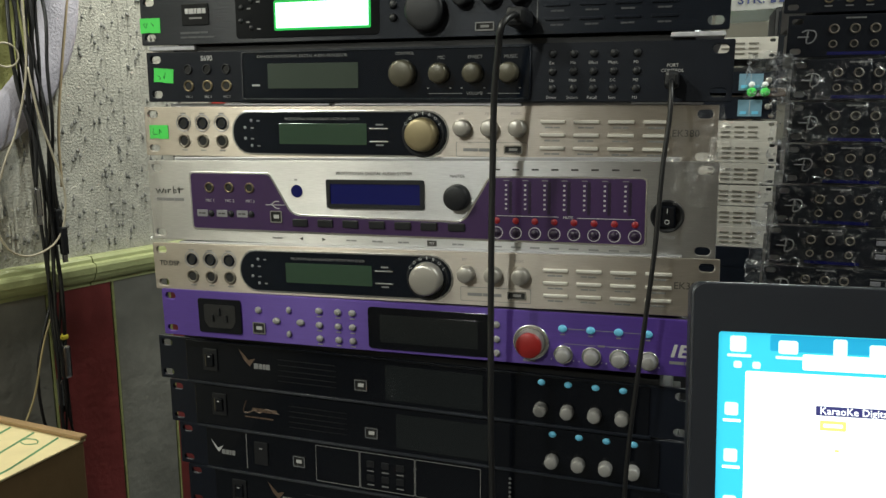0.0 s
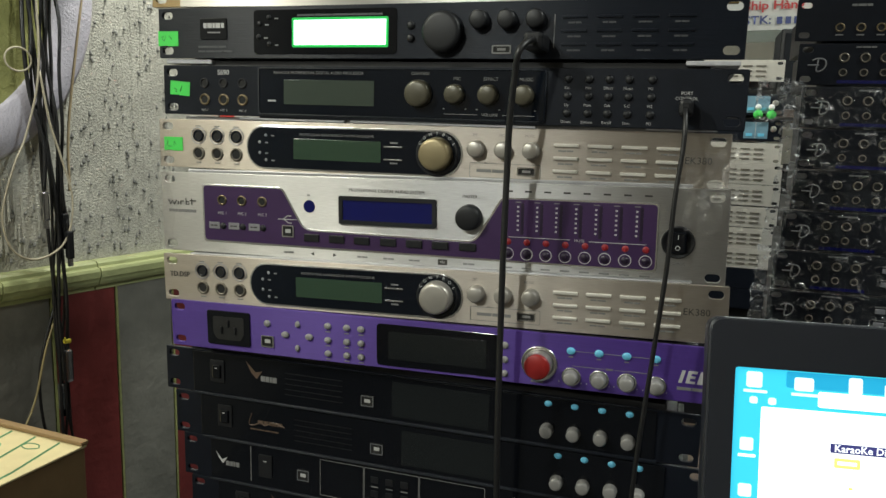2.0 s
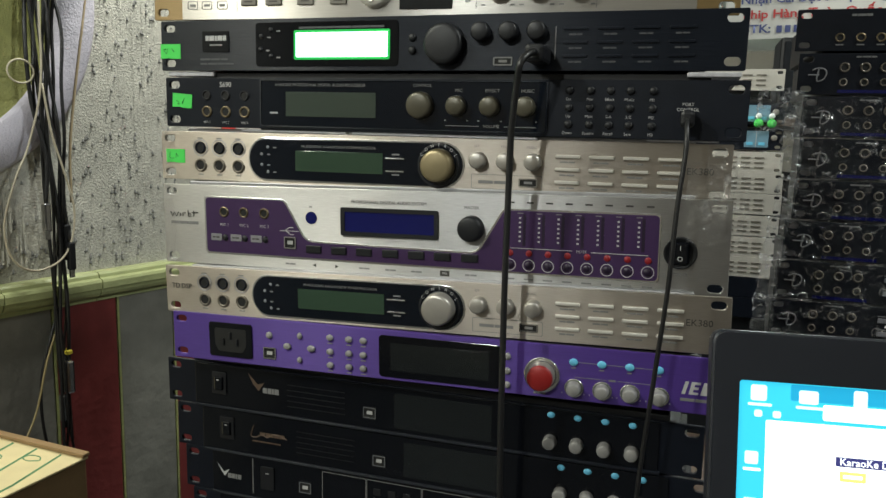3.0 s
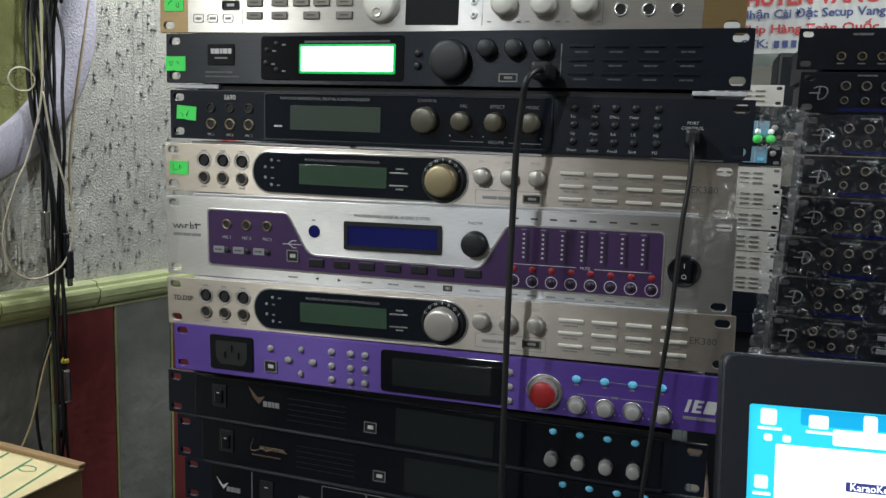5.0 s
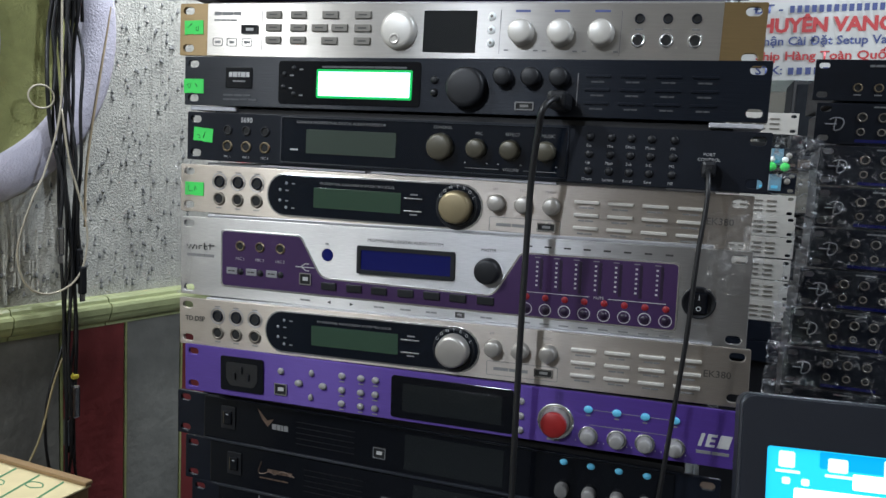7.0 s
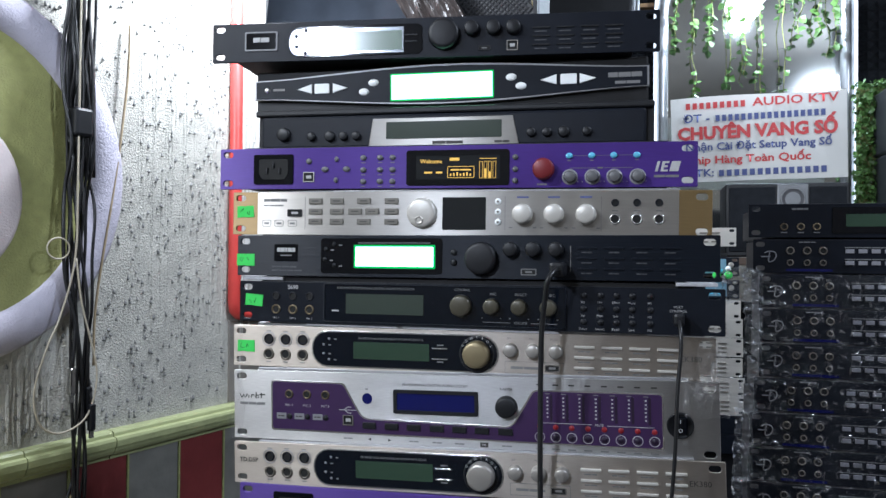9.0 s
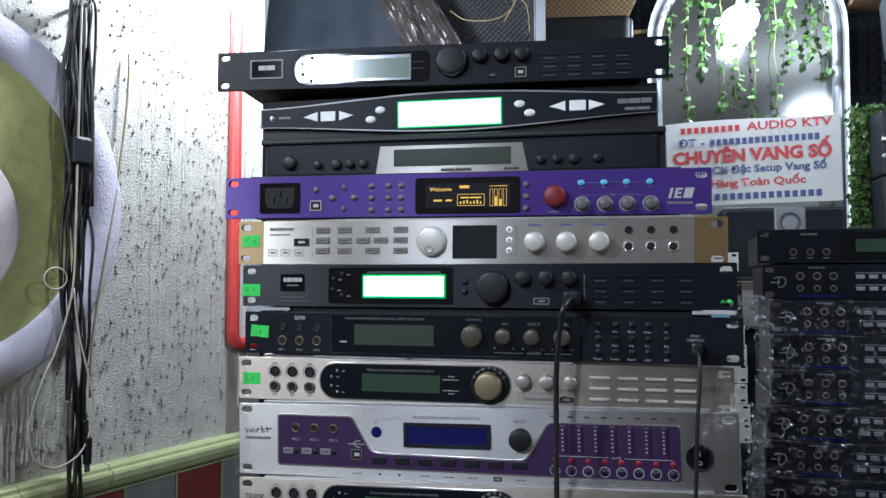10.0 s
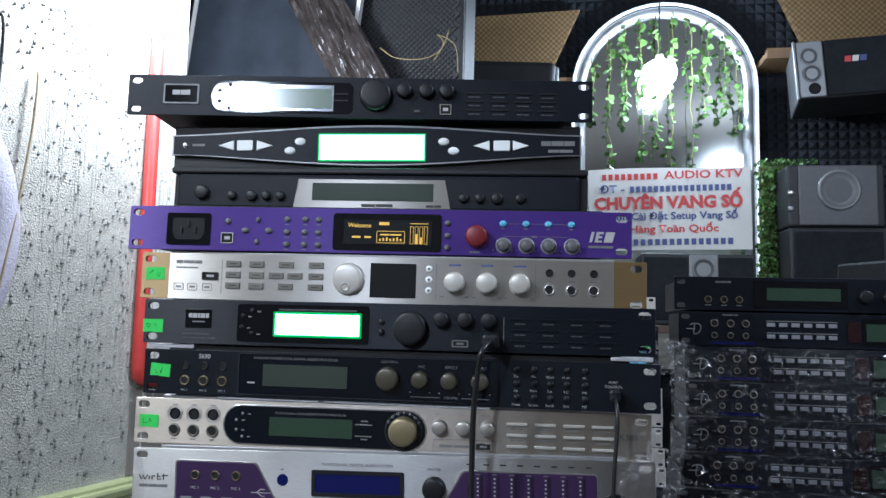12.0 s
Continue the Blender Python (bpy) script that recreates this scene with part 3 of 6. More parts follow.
part("centre_disc", lathe([(0, -0.020), (0.146, -0.020), (0.154, -0.014), (0.156, -0.003)], -0.20, 1.50, 72), MAUVE, orn, "pale mauve plaster disc", True)

# rail and painted boards under it
rail = [(0, 1.012), (-0.009, 1.012), (-0.009, 1.018), (-0.013, 1.020), (-0.021, 1.024), (-0.025, 1.030), (-0.027, 1.037), (-0.030, 1.038), (-0.031, 1.050), (-0.029, 1.055), (-0.021, 1.057), (-0.020, 1.063), (-0.016, 1.067), (0, 1.068)]
for k, (s0, s1) in enumerate(((-1.6, -0.55), (-0.548, -0.04), (-0.038, 0.135), (0.137, 0.553))):
    bm = bmesh.new()
    ends = [[bm.verts.new((s, y, z)) for y, z in rail] for s in (s0, s1)]
    for i in range(len(rail)):
        j = (i + 1) % len(rail)
        bm.faces.new((ends[0][i], ends[1][i], ends[1][j], ends[0][j]))
    bm.faces.new(ends[0])
    bm.faces.new(ends[1][::-1])
    bmesh.ops.recalc_face_normals(bm, faces=bm.faces)
    setting("trim", bm, RAILGREEN, "pale green moulded dado rail", W)
for k in range(-9, 4):
    s0 = 0.0545 + 0.127 * k
    m = DADORED if k % 2 == 0 else DADOGREY
    setting("dado_board", box(s0 + 0.002, s0 + 0.123, -0.006, 0.0, 0.05, 1.012, 0.002), m, "dark red painted dado board" if k % 2 == 0 else "grey-green painted dado board", W)
    setting("trim", box(s0 - 0.002, s0 + 0.002, -0.0065, 0.0, 0.05, 1.012), DADOTRIM, "flaking green paint line", W)

# red pipe frame
pipe = thing("pipe_frame", "glossy red painted pipe frame at the wall's edge", "pipe", W)
way = [Vector((0.452, -0.016, 3.2)), Vector((0.452, -0.016, 1.30)), Vector((0.455, -0.016, 1.283)), Vector((0.466, -0.016, 1.273)), Vector((0.485, -0.016, 1.270)), Vector((0.556, -0.016, 1.270))]
part("pipe", tube(way, 0.0145, 14), REDPIPE, pipe, smooth=True)


# ---- cables on the wall ----
bundle = thing("cable_bundle", "bundle of thin black cables hanging down the wall", "cables", W)
rnd = random.Random(9)
HOOK = 1.93
part("hook", tube(spline([(0.045, 0.0, HOOK - 0.02), (0.045, -0.030, HOOK - 0.022), (0.045, -0.055, HOOK - 0.015), (0.045, -0.060, HOOK + 0.01)], 5), 0.004, 8), CHROME, bundle, "bent metal hook", True)
for i, (s, zend) in enumerate(((0.018, 1.20), (0.026, 0.62), (0.034, 0.70), (0.042, 0.55), (0.052, 0.78), (0.062, 1.16), (0.070, 1.13), (0.030, 0.86), (0.046, 0.9), (0.056, 1.0), (0.038, 1.34), (0.022, 1.42))):
    n = 8
    peak = [Vector((0.045 + (s - 0.045) * 0.3, -0.030, HOOK - 0.07)), Vector((0.045 + (s - 0.045) * 0.5, -0.036, HOOK - 0.012)), Vector((0.045 + (s - 0.045) * 0.9, -0.042, HOOK - 0.010 - 0.004 * (i % 3)))]
    pts = [Vector((s + rnd.uniform(-0.005, 0.005) + (0.014 if z_ < 1.3 and s < 0.05 else 0), -0.037 + rnd.uniform(-0.012, 0.012), z_)) for z_ in [HOOK - 0.08 + (zend - HOOK + 0.08) * k / n for k in range(n + 1)]]
    back = [Vector((s + 0.012, -0.026, 1.55)), Vector((s + 0.006, -0.028, 1.75))]
    part("cable", tube(spline(back + peak + pts, 5), rnd.choice((0.0024, 0.0029, 0.0034)), 7), RUBBER, bundle, smooth=True)
    if i in (0, 5, 6, 7):
        e = pts[-1]
        c = part("plug", box(e.x - 0.006, e.x + 0.006, e.y - 0.006, e.y + 0.006, e.z - 0.045, e.z + 0.004, 0.003), CHROME if i in (0, 7) else PLASTIC, bundle, "metal plug end" if i in (0, 7) else "", False)
        part("tip", box(e.x - 0.004, e.x + 0.004, e.y - 0.002, e.y + 0.002, e.z - 0.058, e.z - 0.045), CHROME, c)
part("splitter", box(0.021, 0.058, -0.060, -0.032, 1.618, 1.670, 0.006), PLASTIC, bundle, "black plastic splitter box")
part("tape", box(0.052, 0.064, -0.046, -0.030, 0.934, 0.942, 0.002), YELLOWTAPE, bundle, "yellow tape")
part("coupler", box(0.048, 0.062, -0.054, -0.036, 0.865, 0.925, 0.004), CHROME, bundle, "metal cable coupler")
wire = thing("hanging_wire", "beige twin wire looped over the cables", "wire", W)
loop = [(0.040, -0.05, 1.975), (0.034, -0.052, 1.9), (0.030, -0.055, 1.55), (0.026, -0.056, 1.40), (0.004, -0.050, 1.30), (-0.020, -0.050, 1.246), (-0.041, -0.048, 1.171), (-0.030, -0.048, 1.115), (0.005, -0.048, 1.092), (0.048, -0.050, 1.105), (0.070, -0.050, 1.140), (0.075, -0.052, 1.195), (0.058, -0.054, 1.26), (0.040, -0.056, 1.32), (0.028, -0.056, 1.40)]
part("wire", tube(spline(loop, 7), 0.0019, 6), BEIGE, wire, smooth=True)
ring = [(-0.002 + 0.021 * math.cos(t), -0.05, 1.417 + 0.0185 * math.sin(t)) for t in [math.pi * 2 * k / 14 - 0.2 for k in range(15)]]
part("coil", tube(spline(ring, 3), 0.0015, 6), BEIGE, wire, smooth=True)
thin = thing("thin_wire", "single thin yellowed wire hanging on the stucco", "wire", W)
part("strand", tube(spline([(0.166, -0.012, 1.86), (0.164, -0.014, 1.80), (0.158, -0.014, 1.718), (0.136, -0.016, 1.559), (0.095, -0.020, 1.32), (0.084, -0.03, 1.20)], 7), 0.0026, 6), TANWIRE, thin, smooth=True)
low = thing("loose_wire", "yellow-beige loose wire hanging behind the carton", "wire", W)
part("strand", tube(spline([(0.05, -0.03, 0.99), (0.02, -0.04, 0.93), (-0.012, -0.05, 0.84), (-0.06, -0.06, 0.78), (-0.14, -0.06, 0.73)], 7), 0.0020, 6), YELLOWWIRE, low, smooth=True)
part("dark_strand", tube(spline([(0.045, -0.03, 1.0), (0.012, -0.035, 0.90), (0.012, -0.035, 0.80), (0.035, -0.04, 0.70)], 7), 0.0028, 6), RUBBER, low, smooth=True)


# ---- the stack of rack units ----
def rack_unit(name, label, a, b, w, h, panel, body_top, depth=230.0, panel_name="faceplate", case_mat=None, category="audio processor", slots=True, x0=26.0, x1=None, body_low=0.6, group="stacked rack units"):
    p = thing(name, label, category, frame_of(a, b), group)
    case(p, x0, x1 or w - 26, body_low, body_top, depth, case_mat)
    plate(p, w, h, panel, slots=slots)
    return p


def top_processor():
    p = rack_unit("karaoke_processor", "black karaoke processor with silver display window, top of the stack", (-.527, .58, 1.620), (-.047, .642, 1.620), 483, 43, BLACK, 42, 200)
    slab(p, "badge", 39, 74, 13, 32, 0.9, GLOSSBLACK, 1.2)
    part("badge_rim", pierced(rounded(.038, .075, .012, .033, .0016), [rounded(.0395, .0735, .0135, .0315, .001)], -0.0013, 0.0002), KEYDIM, p)
    bars(p, 47, 66, 24, 5, PRINTW, 2, 3, 1.1)
    win = [(100, 4), (232, 4), (236, 8), (236, 33), (232, 37), (100, 37)] + [(100 - 13 * math.sin(t), 20.5 + 16.5 * math.cos(t)) for t in [math.pi * k / 12 for k in range(1, 12)]]
    shape(p, "window", win, 0.7, GLOSSBLACK)
    shape(p, "mirror_window", [(98, 6), (216, 6), (216, 34), (98, 34)] + [(98 - 9.5 * math.sin(t), 20 + 14 * math.cos(t)) for t in [math.pi * k / 10 for k in range(1, 10)]], 1.1, SHEEN, label="bright silver reflecting window")
    lcd(p, 152, 214, 9, 30, LCDPALE, 1.4)
    for x, z in ((107.8, 32.7), (97, 26.7), (97.2, 15.3), (107, 8.3)):
        button(p, x, z, 2.3, 2.4, PLASTIC)
    for z in (17, 24):
        slab(p, "key", 217, 231, z, z + 1.6, 1.4, PLASTIC)
    knob(p, 259.5, 24.0, 17.0, 12, PLASTIC, name="dial")
    for x in (289, 312, 333):
        knob(p, x, 29, 8, 11, PLASTIC)
    port(p, 296, 309, 6, 11, PRINTG, PLASTIC)
    port(p, 326, 338, 5, 16)
    for r in range(3):
        for c in range(4):
            slab(p, "key", 353 + c * 25, 371 + c * 25, 27.5 - r * 9, 29.3 - r * 9, 1.1, PLASTIC)
            bars(p, 355 + c * 25, 368 + c * 25, 24.3 - r * 9, 1.2, PRINTD, 2, r * 5 + c)
    return p


def effects_unit():
    m = frame_of((-.487, .605, 1.567), (-.058, .65, 1.572))
    p = thing("effects_processor", "black bow-fronted effects unit with a lit green-white display", "audio processor", m, "stacked rack units")
    part("body", box(0, 0.431, 0.004, 0.21, -0.002, 0.047, 0.002), BODY, p)
    def bow(grow, n=24):
        up = [(431 * i / n, 23.3 + (12.5 + 11 * math.sin(math.pi * i / n) ** 1.6) * grow) for i in range(n + 1)]
        dn = [(431 * i / n, 23.3 - (9 + 11 * math.sin(math.pi * i / n) ** 1.6) * grow) for i in range(n, -1, -1)]
        return up + dn
    shape(p, "faceplate", bow(1.0), 2.0, STEEL, 0.4, "grey rim of the bowed front")
    shape(p, "front_panel", [(2 + x * 427 / 431, z) for x, z in bow(0.90)], 2.6, BLACK, 0.3)
    d = lcd(p, 158, 268, 9.5, 36, LCDLIT, 3.4, label="lit green-white display")
    slab(p, "halo_rim", 156.3, 269.7, 7.8, 37.7, 3.0, LCDHALO, parent=d)
    button(p, 15.2, 25, 4, 4, CHROME)
    for x0, s in ((50.4, 1), (377, -1)):
        tri = [(x0, 24.4), (x0 + s * 17, 30), (x0 + s * 17, 19.2)]
        shape(p, "arrow_button", tri, 4, WHITEBTN, 0.6)
        x = x0 + s * 20
        slab(p, "button", min(x, x + s * 17), max(x, x + s * 17), 19, 30, 4, WHITEBTN, 1.2, 0.5)
        x = x0 + s * 41
        shape(p, "arrow_button", [(x + s * 17, 24.4), (x, 30), (x, 19.2)], 4, WHITEBTN, 0.6)
    for x, z in ((137.4, 29), (126.7, 19.2), (288.3, 29), (298.5, 19.2)):
        button(p, x, z, 4.4, 4, WHITEBTN, sx=1.45)
    bars(p, 389, 424, 27, 5, PRINTG, 3, 3, 2.9)
    bars(p, 396, 422, 19, 3, PRINTG, 2, 4, 2.9)
    bars(p, 22, 36, 25, 2.5, PRINTG, 1, 4, 2.9)
    return p


def mixer_unit():
    m = frame_of((-.484, .60, 1.524), (-.0535, .615, 1.5205))
    p = thing("preamplifier", "matt black unit with a silver-framed unlit display", "audio processor", m, "stacked rack units")
    part("body", box(0, 0.431, 0.006, 0.22, -0.004, 0.045, 0.004), BODY, p)
    part("front_panel", box(0.008, 0.423, -0.002, 0.008, 0.001, 0.037, 0.003), BLACK, p)
    part("top_lip", box(0.0, 0.431, -0.001, 0.012, 0.0375, 0.0445, 0.002), PLASTIC, p)
    shape(p, "display_frame", [(133.9, 1), (296.8, 1), (290, 32), (138.6, 32)], 3.4, WARMSILVER, 0.6, "silver trapezoid display frame")
    lcd(p, 154, 278.5, 10, 28, LCDGREY, 3.9)
    bars(p, 205, 238, 5.3, 3, PRINTK, 2, 4, 3.9)
    bars(p, 271, 287, 5.3, 2.2, PRINTK, 2, 5, 3.9)
    knob(p, 35.9, 17, 8, 10, PLASTIC)
    for x in (68.5, 89.7, 105.3, 120.1, 309, 325, 342, 365):
        knob(p, x, 14, 5 if x != 89.7 and x != 342 else 6, 9, PLASTIC)
    return p


def purple_unit(label, a, b, body_top, lit, cap):
    p = rack_unit("digital_equalizer", label, a, b, 482.6, 42.5, PURPLE, body_top, 220)
    tone = KNOBDULL if lit else KNOBGREY
    iec = slab(p, "power_inlet", 38.7, 82.5, 5.1, 36, 1.2, GLOSSBLACK, 2.0)
    sk = part("socket", prism(roundpoly([(.049, .010), (.073, .010), (.077, .016), (.077, .031), (.045, .031), (.045, .016)], .002), -.0017, .0002), HOLE, iec)
    for x, z in ((.054, .019), (.068, .019), (.061, .025)):
        part("pin", box(x - .001, x + .001, -.0032, -.001, z - .003, z + .003, .0003), PLASTIC, sk)
    button(p, 99.8, 28.5, 3.0, 2.2, tone)
    port(p, 93.6, 106, 7, 17.5)
    for x, z, sx in ((129.7, 30.3, 0.75), (117.4, 20, 1.3), (140.6, 20, 1.3), (129.2, 9, 0.75)):
        button(p, x, z, 2.9, 2.2, tone, "arrow_button", sx)
    for x in (158.5, 176.1, 189.3):
        for z in (31.3, 19, 7.2):
            button(p, x, z, 2.8, 2.2, tone, "key", 1.15)
            bars(p, x - 2.5, x + 2.5, z - 5, 0.9, PRINTG, 1)
    slab(p, "display_window", 203.7, 307.4, 2.6, 38, 0.8, GLOSSBLACK, 3)
    d = lcd(p, 214.3, 298.1, 8.6, 32, LCDDARK if lit else LCDDIM, 1.1)
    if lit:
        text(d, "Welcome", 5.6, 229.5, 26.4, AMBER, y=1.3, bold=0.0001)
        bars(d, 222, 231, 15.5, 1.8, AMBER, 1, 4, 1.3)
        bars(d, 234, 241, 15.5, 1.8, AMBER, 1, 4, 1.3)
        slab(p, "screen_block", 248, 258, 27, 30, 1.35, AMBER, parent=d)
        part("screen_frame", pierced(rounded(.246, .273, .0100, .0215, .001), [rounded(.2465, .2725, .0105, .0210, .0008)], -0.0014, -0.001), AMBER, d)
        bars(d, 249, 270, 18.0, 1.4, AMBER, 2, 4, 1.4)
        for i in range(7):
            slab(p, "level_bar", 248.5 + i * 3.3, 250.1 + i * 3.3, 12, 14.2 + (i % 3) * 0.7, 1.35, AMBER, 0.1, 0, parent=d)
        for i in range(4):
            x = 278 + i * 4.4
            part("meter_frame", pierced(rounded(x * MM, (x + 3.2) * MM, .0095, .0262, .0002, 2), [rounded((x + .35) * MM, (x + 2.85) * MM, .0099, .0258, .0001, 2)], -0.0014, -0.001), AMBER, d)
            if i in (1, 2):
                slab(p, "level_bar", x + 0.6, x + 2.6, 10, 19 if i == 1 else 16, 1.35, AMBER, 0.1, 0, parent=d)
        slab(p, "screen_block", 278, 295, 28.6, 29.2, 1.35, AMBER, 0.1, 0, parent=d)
    for z in (30, 18.2, 6.9):
        button(p, 313, z, 2.8, 2.2, tone, "key", 1.0)
    k = knob(p, 340.5, 17.8, 10.6, 14, KNOBSILVER if not lit else cap, CHROME if not lit else None, name="dial")
    if not lit:
        part("cap", lathe([(0, -.0112), (.0090, -.0112), (.0099, -.0105), (.0099, -.008)], .3405, .0178, 28), cap, k, "red knob cap", True)
    for x in (364.8, 386, 406.5, 427.7):
        button(p, x, 30.4, 2.9, 2.0, BLUELED, sx=1.15)
        knob(p, x + 0.8, 10.0, 5.6, 11, tone, STEEL if lit else CHROME)
        bars(p, x - 2, x + 2, 25.8, 0.9, PRINTG, 1)
        for dx in (-8.5, 8.5):
            bars(p, x + dx - 0.6, x + dx + 0.6, 5.5, 1.0, PRINTW, 1)
    for x0, x1, z in ((.368, .425, .0302), (.366, .390, .0184), (.398, .424, .0184)):
        part("print_line", box(x0, x1, -.0003, .0001, z, z + .0004), PRINTG, p)
    bars(p, 391, 397, 18.6, 1.4, PRINTG, 1)
    bars(p, 334, 344, 3.2, 1.6, PRINTG, 3)
    shape(p, "logo", [(444, 14.5), (446.5, 14.5), (449, 24), (446.5, 24)], 0.4, PRINTW, 0)
    shape(p, "logo", [(449, 14.5), (455.5, 14.5), (455.8, 16.2), (451.8, 16.2), (452.4, 18.4), (455.6, 18.4), (456, 20.2), (452.8, 20.2), (453.3, 22.2), (457, 22.2), (457.4, 24), (451, 24)], 0.4, PRINTW, 0)
    shape(p, "logo", [(457, 14.5), (465, 14.5), (467.5, 24), (459.5, 24)], 0.4, PRINTW, 0)
    bars(p, 443, 466, 10.2, 2.2, PRINTG, 2, 7)
    return p


def gold_eared_unit():
    p = thing("karaoke_processor", "satin silver karaoke processor with gold ears and white knobs", "audio processor", frame_of((-.483, .553, 1.429), (-.004, .565, 1.4255)), "stacked rack units")
    case(p, 28, 452, 0.6, 46.5, 225, STEEL)
    plate(p, 480, 44.5, GOLD)
    slab(p, "front_panel", 28.4, 451, 0.2, 44.3, 0.4, WARMSILVER, 0.5, 0.3, 0)
    bars(p, 35, 62, 36, 3, PRINTG, 3, 1, 0.6)
    bars(p, 35, 58, 30.5, 1.4, PRINTG, 4, 2, 0.6)
    port(p, 62.5, 78.8, 19, 26.5, PRINTW, PLASTIC, lift=0.4)
    for x in (39, 53, 68):
        part("mark_frame", pierced(rounded((x - 5) * MM, (x + 5) * MM, .0085, .0155, .0015), [rounded((x - 4.5) * MM, (x + 4.5) * MM, .009, .015, .0012)], -.0007, -.0003), PRINTG, p)
        bars(p, x - 3, x + 3, 12, 2, PRINTG, 1, 1, 0.7)
    for r, z in enumerate((35, 24.5, 14.2)):
        xs = (93.6, 116.9, 136.7, 155, 175.4) if r == 1 else (93.6, 116.9, 146.1, 175.4)
        for x in xs:
            slab(p, "key", x - 7.2, x + 7.2, z - 2.9, z + 2.9, 1.8, TAUPE, 0.5, 0.4)
            bars(p, x - 4, x + 4, z, 1.0, PRINTK, 1, 1, 2.0)
    k = knob(p, 207.2, 23, 15.4, 9, KNOBWHITE, name="dial")
    part("dimple", lathe([(0, -.0062), (.0030, -.0066), (.0040, -.0071), (.0044, -.0064)], .2055, .0155, 20), KNOBSILVER, k, smooth=True)
    lcd(p, 227.9, 271.3, 6.5, 38.5, LCDDARK, 0.9, label="dark colour screen")
    for z in (34.1, 24.1, 14.2):
        button(p, 283.3, z, 3.2, 1.8, WHITEBTN)
        part("glyph", lathe([(0, -.0020), (.0012, -.0020)], .2833, z * MM, 10), TAUPE, p)
    for x in (307.3, 337, 367.1):
        knob(p, x, 22, 9.8, 15, KNOBWHITE)
        bars(p, x - 6, x + 6, 38.3, 1.6, BLUEINK, 1, 1, 0.6)
        for dx in (-11.5, 11.5):
            bars(p, x + dx - 2, x + dx + 2, 9, 1, PRINTG, 1, 1, 0.6)
    for x in (393.8, 413.6, 433.4):
        jack(p, x, 33, 3.6, BLACK, lift=0.4)
        jack(p, x, 17.6, 5.2, CHROME, lift=0.4)
        bars(p, x - 3, x + 3, 25.3, 1, PRINTG, 1, 1, 0.6)
    for x in (82, 290, 381):
        part("print_line", box(x * MM, (x + 0.4) * MM, -.0006, -.0003, .006, .039), PRINTG, p)
    sticker(p, 14.5, 24, 19, 12, 2, 5)
    return p


def green_lcd_unit():
    p = rack_unit("karaoke_processor", "black brushed karaoke processor with a glowing green-white display", (-.477, .553, 1.386), (.003, .553, 1.3865), 480, 42, BLACKBRUSH, 42, 230)
    slab(p, "name_badge", 42.7, 69.3, 15.5, 33, 0.7, GLOSSBLACK, 1)
    bars(p, 46, 67, 27, 4.2, PRINTW, 5, 8, 0.95)
    bars(p, 50, 63, 21.3, 1.3, PRINTG, 1, 1, 1.0)
    bars(p, 40, 68, 9.5, 1.6, PRINTD, 3, 2)
    bars(p, 40, 74, 5.8, 1.4, PRINTD, 4, 3)
    slab(p, "window", 95.3, 223.9, 3.5, 39.0, 0.6, GLOSSBLACK, 3)
    d = lcd(p, 133.4, 214.8, 10.8, 30.4, LCDLIT, 1.2, label="glowing green-white display")
    slab(p, "halo_rim", 131.4, 216.8, 8.8, 32.4, 0.9, LCDHALO, 1.4, 0.1, parent=d)
    bars(p, 136, 212, 34.3, 1.6, PRINTD, 5, 5, 0.9)
    for x, z in ((110, 33), (101, 28), (100, 17.4), (110, 11.7)):
        button(p, x, z, 2.2, 2.0, PLASTIC)
        bars(p, x + 5, x + 9, z - 1, 1.2, PRINTG, 1, 1, 0.9)
    for z in (25.3, 15.5):
        button(p, 235.6, z, 3.2, 2.6, PLASTIC)
    knob(p, 263, 19.6, 16.2, 15, PLASTIC, name="dial")
    for x in (291.5, 313, 334.4):
        knob(p, x, 28.4, 7.4, 13, PLASTIC)
    port(p, 301.2, 316, 3.8, 10.2, PRINTG, PRINTG)
    for r in range(3):
        for c in range(4):
            x = 353.5 + c * 24.9
            slab(p, "key", x, x + 18, 29.2 - r * 9.8, 31 - r * 9.8, 1.2, BLACKBRUSH, 0.4, 0.3)
            bars(p, x + 4, x + 14, 26 - r * 9.8, 1.2, PRINTD, 2, r * 4 + c)
    slab(p, "groove", 347.6, 348.3, 8, 32, 0.3, PRINTG, 0.2, 0)
    sticker(p, 9.7, 16.4, 20.5, 12.5, 0, 6)
    return p


